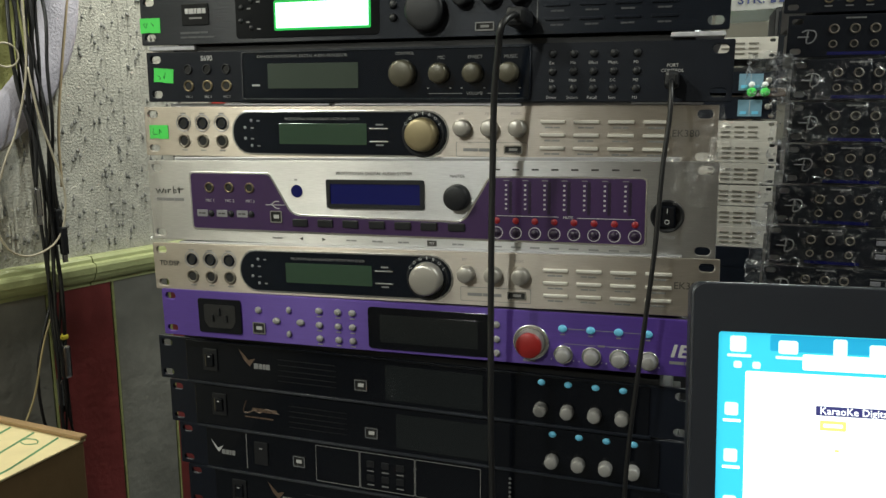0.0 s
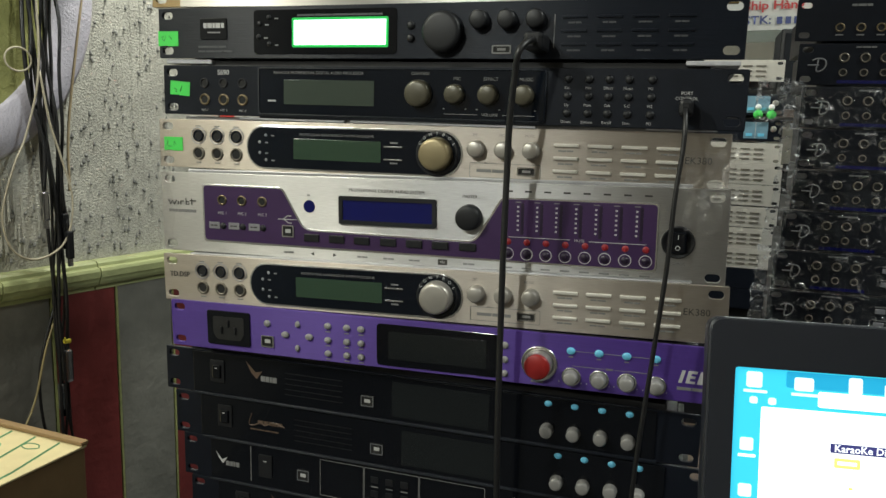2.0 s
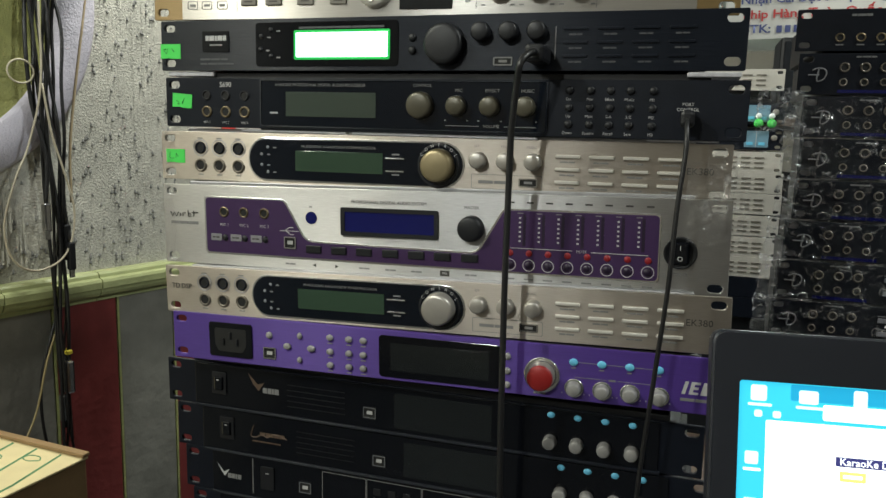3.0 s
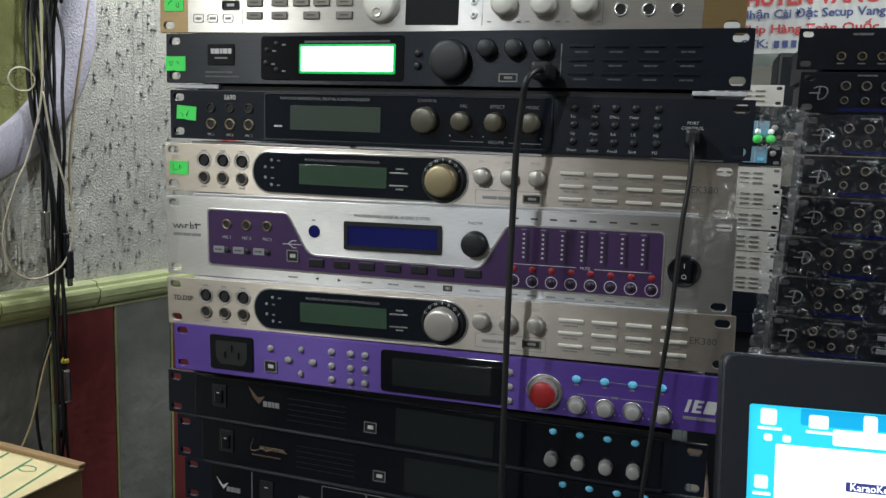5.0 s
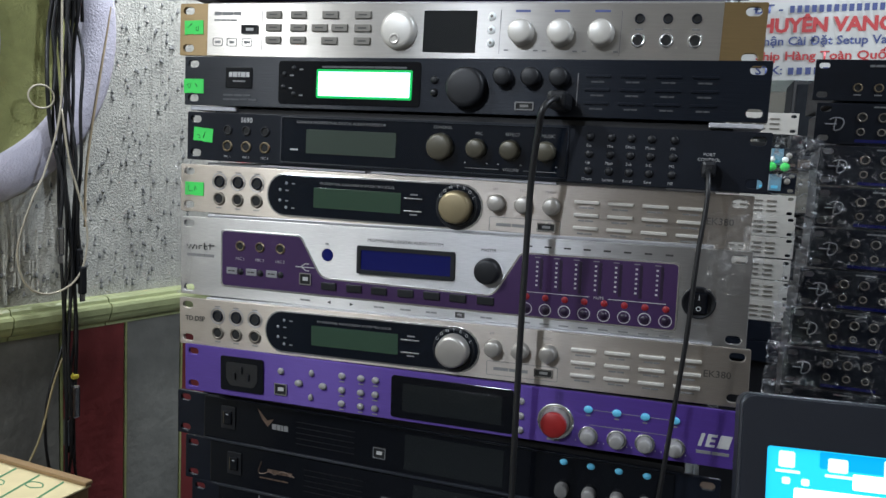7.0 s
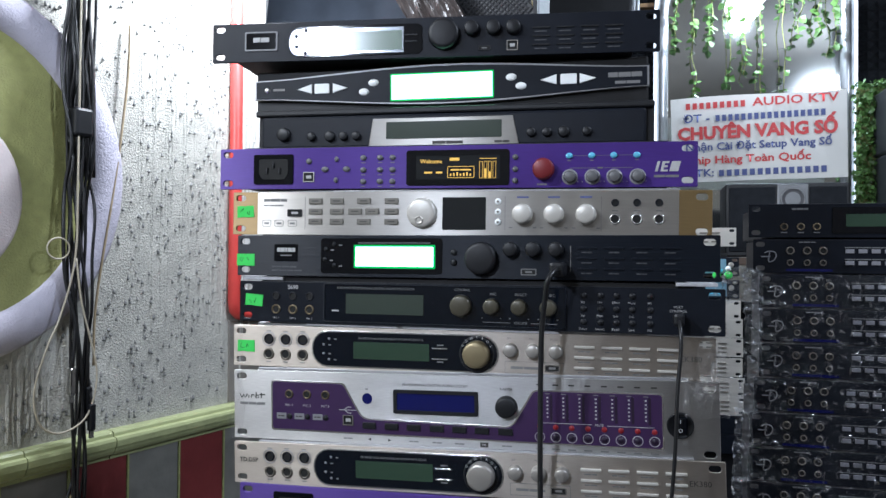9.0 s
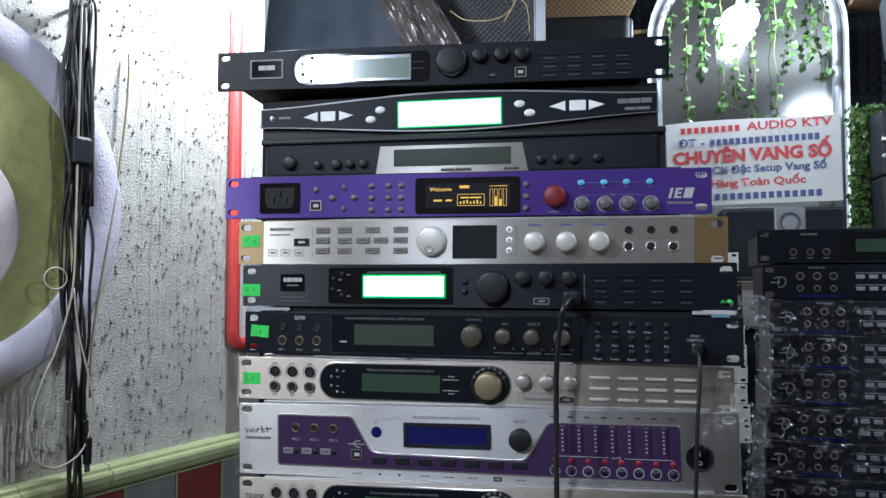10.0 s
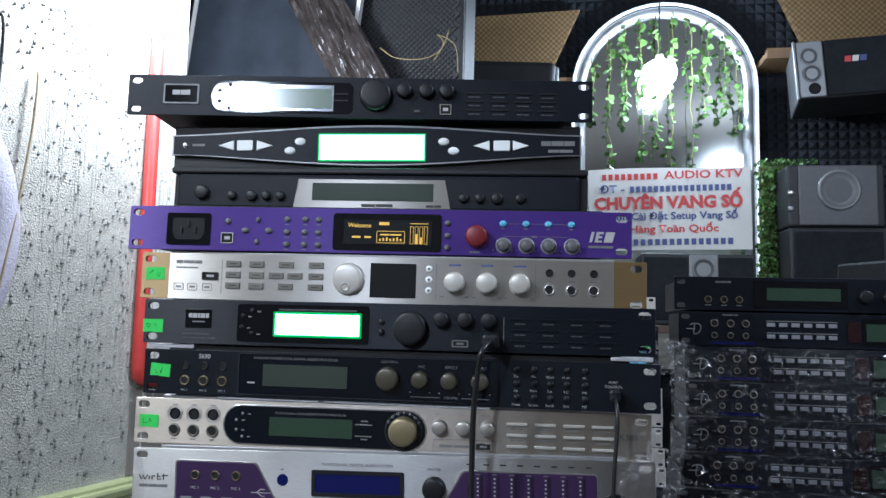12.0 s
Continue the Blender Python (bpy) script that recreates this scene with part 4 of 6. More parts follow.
def s_unit():
    p = rack_unit("karaoke_processor", "black karaoke processor with bronze knobs and an unlit display", (-.475, .555, 1.338), (.0075, .555, 1.338), 482.6, 42.3, BLACK, 47, 230)
    text(p, "S690", 6.0, 61.5, 36.3, PRINTW, bold=0.0001)
    for i, x in enumerate((42.4, 61.4, 80.2)):
        jack(p, x, 27.4, 4.3, PLASTIC)
        jack(p, x, 13.5, 5.0, BRASS)
        text(p, "MIC %d" % (i + 1), 2.8, x, 4.3, PRINTW)
    part("window_rim", pierced(rounded(.0959, .342, .002, .0412, .002), [rounded(.0968, .3411, .0029, .0403, .0018)], -.0012, .0002), BLACKBRUSH, p)
    slab(p, "window", 97, 341, 3.1, 40.1, 0.5, NAVYWIN, 1.5)
    text(p, "KARAOKE PROFESSIONAL DIGITAL AUDIO PROCESSOR", 3.3, 152, 36.7, PRINTG, y=0.8)
    lcd(p, 120.5, 202.4, 10.9, 31, LCDGREY, 0.9)
    bars(p, 105, 113, 13.6, 1.4, PRINTW, 1, 1, 0.8)
    knob(p, 240.7, 21.6, 11.0, 11, KNOBBRONZE, name="dial")
    text(p, "CONTROL", 3.3, 242, 37, PRINTG, y=0.8)
    for x, s in ((270.6, "MIC"), (297.6, "EFFECT"), (325.1, "MUSIC")):
        knob(p, x, 21.6, 8.0, 11, KNOBBRONZE)
        text(p, s, 3.6, x + 1.5, 33.4, PRINTG, y=0.8)
        for dx in (-9, 9):
            bars(p, x + dx - 1, x + dx + 1, 10.5, 0.9, PRINTG, 1, 1, 0.8)
    text(p, "VOLUME", 3.3, 299, 6.4, PRINTG, y=0.8)
    for x0, x1 in ((.262, .289), (.309, .334)):
        part("print_line", box(x0, x1, -.0008, 0, .0062, .0066), PRINTG, p)
    names = (("Esc", "Mix", "Effect", "Music", "M1"), ("Up", "Main", "Sub", "S.C", "M2"), ("Down", "System", "Recall", "Save", "M3"))
    for r, z in enumerate((34.4, 21.9, 9.6)):
        for c, x in enumerate((358, 373.4, 387.8, 402, 418)):
            button(p, x, z, 3.0, 2.2, PLASTIC, "key")
            text(p, names[r][c], 3.0, x - 0.5, z - 6.4, PRINTW)
    text(p, "PORT", 3.2, 442.4, 25.2, PRINTW)
    text(p, "CONTROL", 3.2, 442.4, 21.6, PRINTW)
    slab(p, "control_port", 438, 447, 11, 17, 0.8, HOLE)
    sticker(p, 17, 22.4, 20, 12, -4, 7)
    return p


def silver_unit(label, a, b, body_top, knob_mat, tag, right_tag, stick):
    p = rack_unit("karaoke_processor", label, a, b, 482.6, 42.6, CHAMPAGNE, body_top, 230, case_mat=STEEL)
    for x in (40.9, 60, 79.2):
        jack(p, x, 28.7, 5.4, BLACK)
        part("ring", lathe([(.0066, -.0002), (.0072, -.0006), (.0076, -.0002)], x * MM, .0287, 24), STEEL, p, smooth=True)
        jack(p, x, 13.4, 6.0, JACKDARK)
        bars(p, x - 3, x + 3, 37, 1, PRINTG, 1)
        bars(p, x - 3, x + 3, 5.2, 1, PRINTG, 1)
    def oval(x0, x1, z0, z1, n=10):
        r, zc = (z1 - z0) / 2, (z0 + z1) / 2
        return [(x1 - r + r * math.sin(math.pi * k / n), zc + r * math.cos(math.pi * k / n)) for k in range(n + 1)] + [(x0 + r * 0.9 - r * 0.9 * math.sin(math.pi * k / n), zc - r * math.cos(math.pi * k / n)) for k in range(n + 1)]
    shape(p, "window_rim", oval(89.5, 285, 2.2, 39.4), 0.5, CHROME, 0.3)
    shape(p, "window", oval(91, 283.5, 3.6, 38), 0.9, NAVYWIN, 0.2)
    text(p, "PROFESSIONAL KARAOKE&DSP SYSTEM PROCESSOR", 2.9, 175, 32.4, PRINTG, y=1.1)
    lcd(p, 135.5, 215.2, 11.6, 28.7, LCDOFF, 1.2)
    for x, z in ((109, 31), (103, 25), (103, 16), (109, 10)):
        button(p, x, z, 1.5, 1.4, KEYDIM, "led")
        bars(p, x + 5, x + 8.5, z - 0.3, 1.1, PRINTG, 1, 1, 1.1)
    for z, s in ((25, "UP"), (14.6, "DOWN")):
        slab(p, "key", 218, 234, z - 0.8, z + 0.4, 1.8, CHROME, 0.3, 0.2)
        bars(p, 223, 230, z + (3 if s == "UP" else -3), 1.2, PRINTG, 1, 1, 1.1)
    knob(p, 263.2, 20.4, 13.6, 15, knob_mat, PLASTIC, name="dial")
    for k in range(7):
        t = radians(150 - 20 * k)
        ch = letters("CONTROL"[k], 3.6 * MM, 0, 0, PRINTW, p, -0.0012, True)
        ch.data.transform(Matrix.Translation(((263.2 + 16.2 * math.cos(t)) * MM, 0, (20.4 + 16.2 * math.sin(t)) * MM)) @ Matrix.Rotation(math.pi / 2 - t, 4, "Y"))
    for x, s in ((294.4, "EFF"), (316.1, "MIC"), (337.9, "MUSIC")):
        knob(p, x + 1.6, 25.6, 6.8, 12, KNOBSILVER)
        text(p, s, 2.8, x, 36.6, PRINTG)
    port(p, 328.7, 343.3, 6.2, 12.8, PRINTG, CHROME)
    part("mark_frame", pierced(rounded(.2905, .347, .0035, .0150, .001), [rounded(.2909, .3466, .0039, .0146, .001)], -.0003, .0001), PRINTG, p)
    bars(p, 296, 324, 9, 2.4, PRINTG, 2, 3)
    for r in range(3):
        for c in range(4):
            x, z = 356.6 + c * 25, 30.6 - r * 9.8
            slab(p, "key", x, x + 18.6, z - 1.2, z + 1.2, 2.4, KNOBWHITE, 0.5, 0.5)
            bars(p, x + 3, x + 15, z - 4.2, 1.2, PRINTG, 2, r * 4 + c)
    if tag:
        text(p, tag, 6.4, 17, 24.2, PRINTK, bold=0.0001)
    text(p, right_tag, 7.2, 461, 22.5, PRINTK)
    if stick:
        sticker(p, 14.7, 20.7, 19.5, 12, 0, 8)
    return p


def wide_unit():
    p = rack_unit("audio_controller", "tall brushed silver audio controller with purple windows and blue display", (-.478, .553, 1.2155), (.004, .556, 1.226), 482.6, 71, SILVER, 74, 240, case_mat=STEEL)
    rim = [(43, 61.5), (43, 10), (434.5, 8), (434.5, 59.8), (315.5, 59.6), (296.5, 27.5), (291, 24), (148, 26), (142, 29), (123.5, 60.8)]
    shape(p, "window_rim", roundpoly(rim, 4), 0.5, CHROME, 0.3)
    inner = [(44.8, 60), (44.8, 11.6), (433, 9.6), (433, 58.3), (316.6, 58.2), (297.6, 26.3), (291.4, 22.4), (147.5, 24.4), (140.8, 28), (122.5, 59.3)]
    shape(p, "window", roundpoly(inner, 3.5), 0.9, DEEPPURPLE, 0.1)
    for i, x in enumerate((63.6, 83.5, 103.8)):
        jack(p, x, 47.7, 4.6, BRASS, lift=0.8)
        text(p, "MIC %d" % (i + 1), 3.6, x, 36.2, PRINTW, y=1.2)
        slab(p, "switch_plate", x - 14, x - 3.2, 22, 28, 1.3, KEYDIM, 0.4, 0.2)
        bars(p, x - 12.5, x - 5, 25, 1.2, PRINTK, 2, 1, 1.5)
        button(p, x + 0.3, 24.8, 3.0, 2.6, PLASTIC)
    port(p, 122.9, 134.2, 18.2, 28.6, lift=0.9)
    bm = bmesh.new()
    tube([Vector((.119, -.0012, .0335)), Vector((.137, -.0012, .0335))], .0004, 4, bm)
    tube([Vector((.124, -.0012, .0335)), Vector((.128, -.0012, .0365)), Vector((.132, -.0012, .0365))], .0004, 4, bm)
    tube([Vector((.125, -.0012, .0335)), Vector((.129, -.0012, .0305)), Vector((.132, -.0012, .0305))], .0004, 4, bm)
    part("usb_mark", bm, PRINTW, p)
    part("sensor_window", lathe([(0, -.0006), (.0052, -.0006), (.0055, .0002)], .1486, .0455, 28), LCDBLUE, p)
    bars(p, 146.5, 150, 55, 1.4, PRINTG, 1)
    lcd(p, 180, 259, 35.5, 52.3, LCDBLUE, 0.7, bezel=PLASTIC, margin=3.4, label="deep blue display")
    text(p, "PROFESSIONAL DIGITAL AUDIO SYSTEM", 3.7, 219, 60.6, PRINTK)
    knob(p, 290, 42.6, 10.6, 12, PLASTIC, name="dial")
    text(p, "MASTER", 3.4, 290, 59, PRINTK)
    for x in (151, 174.5, 197.4, 221, 243.7, 266, 289):
        slab(p, "key", x - 7, x + 7, 15.6, 22, 2.2, PLASTIC, 0.8, 0.5)
    names = ("USB", "", "", "MENU", "ENTER", "RECALL", "FBE", "MUSIC")
    for x, s in zip((128, 151, 172, 197.4, 221, 243.7, 268, 290), names):
        if s == "FBE":
            slab(p, "tag", x - 4, x + 4, 2.8, 7.4, 0.3, PRINTK, 0.2, 0)
            text(p, s, 2.6, x, 5.1, PRINTW)
        elif s:
            bars(p, x - 5, x + 5, 5, 1.4, PRINTG, 2)
        else:
            d = 1 if x > 160 else -1
            shape(p, "arrow", [(x - 1.5 * d, 6.5), (x - 1.5 * d, 3.5), (x + 1.8 * d, 5)], 0.3, PRINTK, 0)
    xs = [321.8 + 14.9 * k for k in range(8)]
    for k, x in enumerate(xs):
        button(p, x, 25.2 - 0.1 * k, 2.7, 1.8, REDBTN, label="red mute button")
        part("dial_ring", lathe([(.0042, -.0011), (.0045, -.0013), (.0048, -.0011)], x * MM, .0158, 24), PRINTW, p, smooth=True)
        knob(p, x, 15.8, 3.2, 3.5, METERDARK)
        bars(p, x - 4, x + 4, 4.5, 1.2, PRINTG, 1, k)
        bars(p, x - 3, x + 3, 64.5, 1.3, PRINTK, 1, k)
        if k < 7:
            f = slab(p, "meter", x + 9.6, x + 12.0, 31, 55.5, 1.0, METERDARK, 0.2, 0)
            bm = bmesh.new()
            for j in range(6):
                box((x + 6.6) * MM, (x + 8.2) * MM, -.0013, -.0009, (34 + 3.6 * j) * MM, (35.3 + 3.6 * j) * MM, bm=bm)
            part("scale", bm, PRINTW, f)
            bars(p, x + 5, x + 10, 56.3, 0.7, PRINTG, 1, k, 1.2)
    for x0, x1, z in ((.322, .370, .0288), (.384, .426, .0282)):
        part("print_line", box(x0, x1, -.0013, -.0009, z, z + .0004), PRINTW, p)
    text(p, "MUTE", 3.0, 377, 28.6, PRINTW, y=1.2)
    sw = part("power_switch", lathe([(0, -.0008), (.0098, -.0008), (.0112, -.0022), (.0118, -.0018), (.0120, .0002)], .4485, .0315, 36), PLASTIC, p, smooth=True)
    part("rocker", box(.4425, .4545, -.0042, -.0005, .0235, .0395, .0015), GLOSSBLACK, sw)
    text(sw, "I", 5, 448.5, 35.5, PRINTW, y=4.4)
    text(sw, "O", 5, 448.5, 27.5, PRINTW, y=4.4)
    text(p, "POWER", 3.0, 449, 15.6, PRINTG)
    bm = bmesh.new()
    for pts in ([(7, 46), (9, 42), (11, 45.5), (13, 42), (15.5, 46)], [(17, 42), (17.3, 45)], [(20, 42), (20, 45.2), (23, 45.2)], [(25.5, 48), (25.5, 42), (28.5, 42.5), (28, 45), (25.5, 45)], [(31.5, 47.5), (31.5, 42)], [(29.5, 45.6), (36, 45.9)]):
        tube([Vector((x * MM, -.0003, z * MM)) for x, z in pts], .0005, 4, bm)
    part("logo", bm, PRINTK, p)
    bars(p, 7, 36, 36.5, 2.6, PRINTG, 3, 9)
    return p


def amplifier(label, a, b, body_top, offset, style):
    p = rack_unit("power_amplifier", label, a, b, 482.6, 41.5, BLACK, body_top, 260, category="amplifier")
    slab(p, "front_panel", 31 + offset, 450, 1, 40.4, 1.4, GLOSSBLACK, 0.8)
    part("lower_lip", box(.031, .452, -.0032, .0002, -.0006, .0016, .0004), BLACKBRUSH, p)
    o = offset
    if style == "logo_left":
        shape(p, "logo", [(36, 29), (43, 21), (49, 24), (44, 17), (40, 22)], 1.7, PRINTW, 0)
        bars(p, 47, 62, 18, 4.5, PRINTG, 4, 2, 1.7)
        slab(p, "divider", 74, 74.8, 5, 39, 1.7, PRINTG, 0.2, 0)
        sw = slab(p, "power_switch", 83, 97, 11, 33, 2.6, PLASTIC, 1.0)
        bars(sw, 88, 92, 27, 1, PRINTW, 1, 1, 2.9)
        port(p, 123, 135, 14.5, 25, lift=1.4)
        for x0, x1 in ((146, 189), (189.5, 241), (241.5, 300)):
            part("outline", pierced(rounded(x0 * MM, x1 * MM, .004, .0385, .001), [rounded((x0 + 0.5) * MM, (x1 - 0.5) * MM, .0045, .038, .001)], -.0017, -.001), PRINTG, p)
        for c in range(3):
            for r in range(2):
                slab(p, "key", 196 + c * 14, 203 + c * 14, 12 + r * 13, 18 + r * 13, 2.2, PLASTIC)
                bars(p, 196 + c * 14, 203 + c * 14, 8.5 + r * 13, 1, PRINTG, 1, c, 1.7)
        for c in range(8):
            button(p, 325, 6 + c * 4, 1.3, 1.9, PRINTG, "led")
    else:
        sw = slab(p, "power_switch", 50 + o, 65 + o, 13, 34, 2.6, PLASTIC, 1.0)
        part("rocker", box((.053 + o * MM), (.062 + o * MM), -.0042, 0, .017, .030, .001), GLOSSBLACK, sw)
        bars(sw, 56 + o, 59 + o, 27, 1, PRINTW, 1, 1, 4.5)
        if style == "bird":
            shape(p, "logo", [(88, 37), (98, 27), (105, 29), (99, 21), (93, 27)], 1.7, PRINTC, 0)
            bars(p, 103, 120, 22, 5, PRINTG, 4, 2, 1.7)
        else:
            bm = bmesh.new()
            tube(spline([Vector((x * MM, -.0016, z * MM)) for x, z in ((84, 30), (81, 20), (86, 19), (93, 22), (98, 20), (106, 24), (118, 21))], 5), .0006, 4, bm)
            part("logo", bm, PRINTC, p)
            bars(p, 90, 116, 22.5, 3.4, PRINTC, 5, 2, 1.7)
            bars(p, 82, 112, 15, 1.2, PRINTC, 4, 3, 1.7)
        for k in range(5):
            part("vent_line", box(.128, .185, -.0017, -.001, .010 + .005 * k, .0106 + .005 * k), BODY, p)
        port(p, 203, 215, 10.5, 20.5, lift=1.4)
        lcd(p, 232, 318, 5, 36, LCDDIM, 1.7, label="dim grey unlit display")
        for x in (366.4, 387.6, 409, 430):
            button(p, x - o * 0.3, 35.6, 2.8, 2.6, BLUELED, sx=1.2)
            knob(p, x - o * 0.3, 13.8, 5.6, 13, KNOBGREY, PLASTIC)
    return p


top_processor()
effects_unit()
mixer_unit()
purple_unit("bright purple digital equalizer with a lit amber display", (-.497, .55, 1.4765), (-.02, .575, 1.474), 44, True, DARKRED)
gold_eared_unit()
green_lcd_unit()
s_unit()
gold_dial = silver_unit("champagne silver karaoke processor with a gold dial and green sticker", (-.482, .556, 1.291), (.001, .56, 1.2935), 45.5, KNOBGOLD, "", "EK380", True)
controller = wide_unit()
silver_unit("champagne silver karaoke processor with a silver dial", (-.4735, .547, 1.1705), (.009, .547, 1.186), 44, KNOBSILVER, "TD.DSP", "EK380", False)
purple_unit("purple digital equalizer with a dark display and red dial", (-.4655, .545, 1.129), (.017, .545, 1.141), 43, False, REDKNOB)
amplifier("black rack amplifier with a glossy front and blue-tipped knobs", (-.485, .56, 1.080), (-.003, .56, 1.084), 46, 0, "bird")
amplifier("black rack amplifier with a copper script mark and blue-tipped knobs", (-.4755, .56, 1.0375), (.006, .56, 1.041), 42, -2, "script")
amplifier("black rack amplifier with small keys and a white bird mark", (-.4675, .56, .996), (.014, .56, .999), 42, 0, "logo_left")
amplifier("black rack amplifier with a plain glossy front", (-.460, .56, .954), (.021, .56, .957), 42, 0, "bird")

# strips of packing foam and film between units
for k, (x0, x1, z0, z1, y) in enumerate(((-.472, -.425, 1.3815, 1.3855, .555), (-.035, .001, 1.3822, 1.3856, .553), (-.40, -.30, 1.3350, 1.3370, .557), (-.295, -.14, 1.3352, 1.3374, .557), (-.06, -.01, 1.3368, 1.3386, .557))):
    bm = box(x0, x1, y, y + 0.16, z0, z1, 0.0008)
    tagged(part("foam_strip", bm, FOAMW), "thin white packing foam between two units", "packing foam", "packing strips")

# stand under the stack
stand = thing("stand", "dark wooden stand under the amplifiers", "stand")
part("top", box(-.44, .02, .57, 1.0, .92, .952, .003), TABLEM, stand)
for x in (-.42, -.03):
    for y in (.59, .95):
        part("leg", box(x, x + .04, y, y + .04, 0, .92, .003), TABLEM, stand)


# ---- cables in front of the stack ----
def front_cable(name, label, way, plug, r):
    p = thing(name, label, "cable")
    part("cord", tube(spline(way, 8), r, 10), RUBBER, p, smooth=True)
    part("plug", box(*plug, 0.003), PLASTIC, p)
    return p


front_cable("usb_cable", "thick black cable plugged into the unit and hanging in front", [(-.139, .540, 1.397), (-.139, .517, 1.396), (-.144, .506, 1.388), (-.147, .509, 1.372), (-.1505, .514, 1.34), (-.1515, .517, 1.30), (-.1515, .517, 1.24), (-.151, .518, 1.17), (-.150, .52, 1.09), (-.148, .525, 1.0), (-.145, .52, .96), (-.12, .515, .955)], (-.146, -.132, .524, .555, 1.390, 1.403), 0.0024)
front_cable("port_cable", "thin black cable hanging from the control port", [(-.033, .548, 1.352), (-.0325, .530, 1.350), (-.0318, .522, 1.340), (-.032, .520, 1.325), (-.0345, .518, 1.292), (-.0365, .517, 1.237), (-.041, .517, 1.176), (-.047, .518, 1.09), (-.05, .52, 1.0), (-.06, .515, .956)], (-.0375, -.0275, .538, .556, 1.347, 1.359), 0.0017)


def ruffle(p, name, x0, x1, z0, z1, depth, seed, material, label, y=-.004, nx=16, nz=14):
    """A crumpled sheet of film in a panel's own axes, in metres."""
    bm = bmesh.new()
    rows = []
    for i in range(nx + 1):
        row = []
        for j in range(nz + 1):
            x, z = x0 + (x1 - x0) * i / nx, z0 + (z1 - z0) * j / nz
            q = Vector((x * 55, z * 55, seed * 2.7))
            edge = 0.0035 * noise.noise(q * 2.3 + Vector((9, 0, 0)))
            row.append(bm.verts.new((x + edge, y + depth * (0.6 * noise.noise(q) + 0.5 * noise.noise(q * 3.1)), z + edge)))
        rows.append(row)
    for a, b in zip(rows, rows[1:]):
        for j in range(nz):
            bm.faces.new((a[j], b[j], b[j + 1], a[j + 1]))
    return part(name, bm, material, p, label)


ruffle(gold_dial, "film_wrap", .452, .492, -.004, .030, .006, 3, CLOUDFILM, "loose cloudy protective film on the ear", -.004)
ruffle(gold_dial, "film_wrap", .466, .486, .004, .044, .002, 4, CLOUDFILM, "cloudy protective film", -.0025)
ruffle(controller, "film_wrap", .452, .490, .040, .074, .006, 5, CLOUDFILM, "loose cloudy protective film on the ear", -.004)
ruffle(gold_dial, "film_wrap", -.004, .012, -.002, .044, .003, 6, CLOUDFILM, "cloudy protective film", -.002)
ruffle(controller, "film_wrap", -.004, .012, -.002, .072, .003, 7, CLOUDFILM, "cloudy protective film", -.002)


# ---- film-wrapped stack ----
def effect_unit_black(p, style):
    case(p, 24, 458, 0.5, 44, 240)
    plate(p, 482.6, 43.5, BLACK)
    if style == "top":
        for x in (43, 63, 82):
            jack(p, x, 14, 4.8, BRASS)
            bars(p, x - 4, x + 4, 6.5, 1.3, PRINTG, 1)
        bars(p, 52, 72, 37, 2.4, PRINTG, 3)
        slab(p, "window", 100, 215, 5, 39, 0.7, GLOSSBLACK, 1.5)
        lcd(p, 116, 206, 14, 30, LCDOFF, 1.0)
        for x in (235, 263, 291, 320):
            knob(p, x, 20, 9, 11, PLASTIC)
        return
    bm = bmesh.new()
    tube(spline([Vector((x * MM, -.0004, z * MM)) for x, z in ((14, 26), (19, 28), (26, 27), (28, 22), (25, 16), (19, 15), (20, 27))], 5), .0008, 5, bm)
    tube([Vector((x * MM, -.0004, z * MM)) for x, z in ((10, 21), (21, 21))], .0008, 5, bm)
    part("logo", bm, KEYDIM, p)
    for x in (45, 65, 84):
        jack(p, x, 29, 5.2, JACKDARK)
        jack(p, x, 13.5, 4.2, JACKDARK)
    slab(p, "blue_strip", 40, 95, 2.2, 5.5, 0.4, LCDBLUE, 0.2, 0)
    bars(p, 55, 75, 40, 1.6, PRINTG, 3)
    for c in range(6):
        for r in range(2):
            slab(p, "key", 110 + c * 15, 120 + c * 15, 11 + r * 15, 16 + r * 15, 1.6, KEYDARK, 0.4, 0.3)
    for r in range(2):
        bars(p, 109, 196, 18.2 + r * 15, 1.1, PRINTG, 6)
    slab(p, "red_lens", 208, 224, 8, 34, 1.0, LENSRED, 2)
    slab(p, "window", 226, 330, 5, 39, 0.7, GLOSSBLACK, 1.5)
    lcd(p, 230, 320, 10, 32, LCDOFF, 1.0)
    knob(p, 360, 22, 12, 12, PLASTIC)


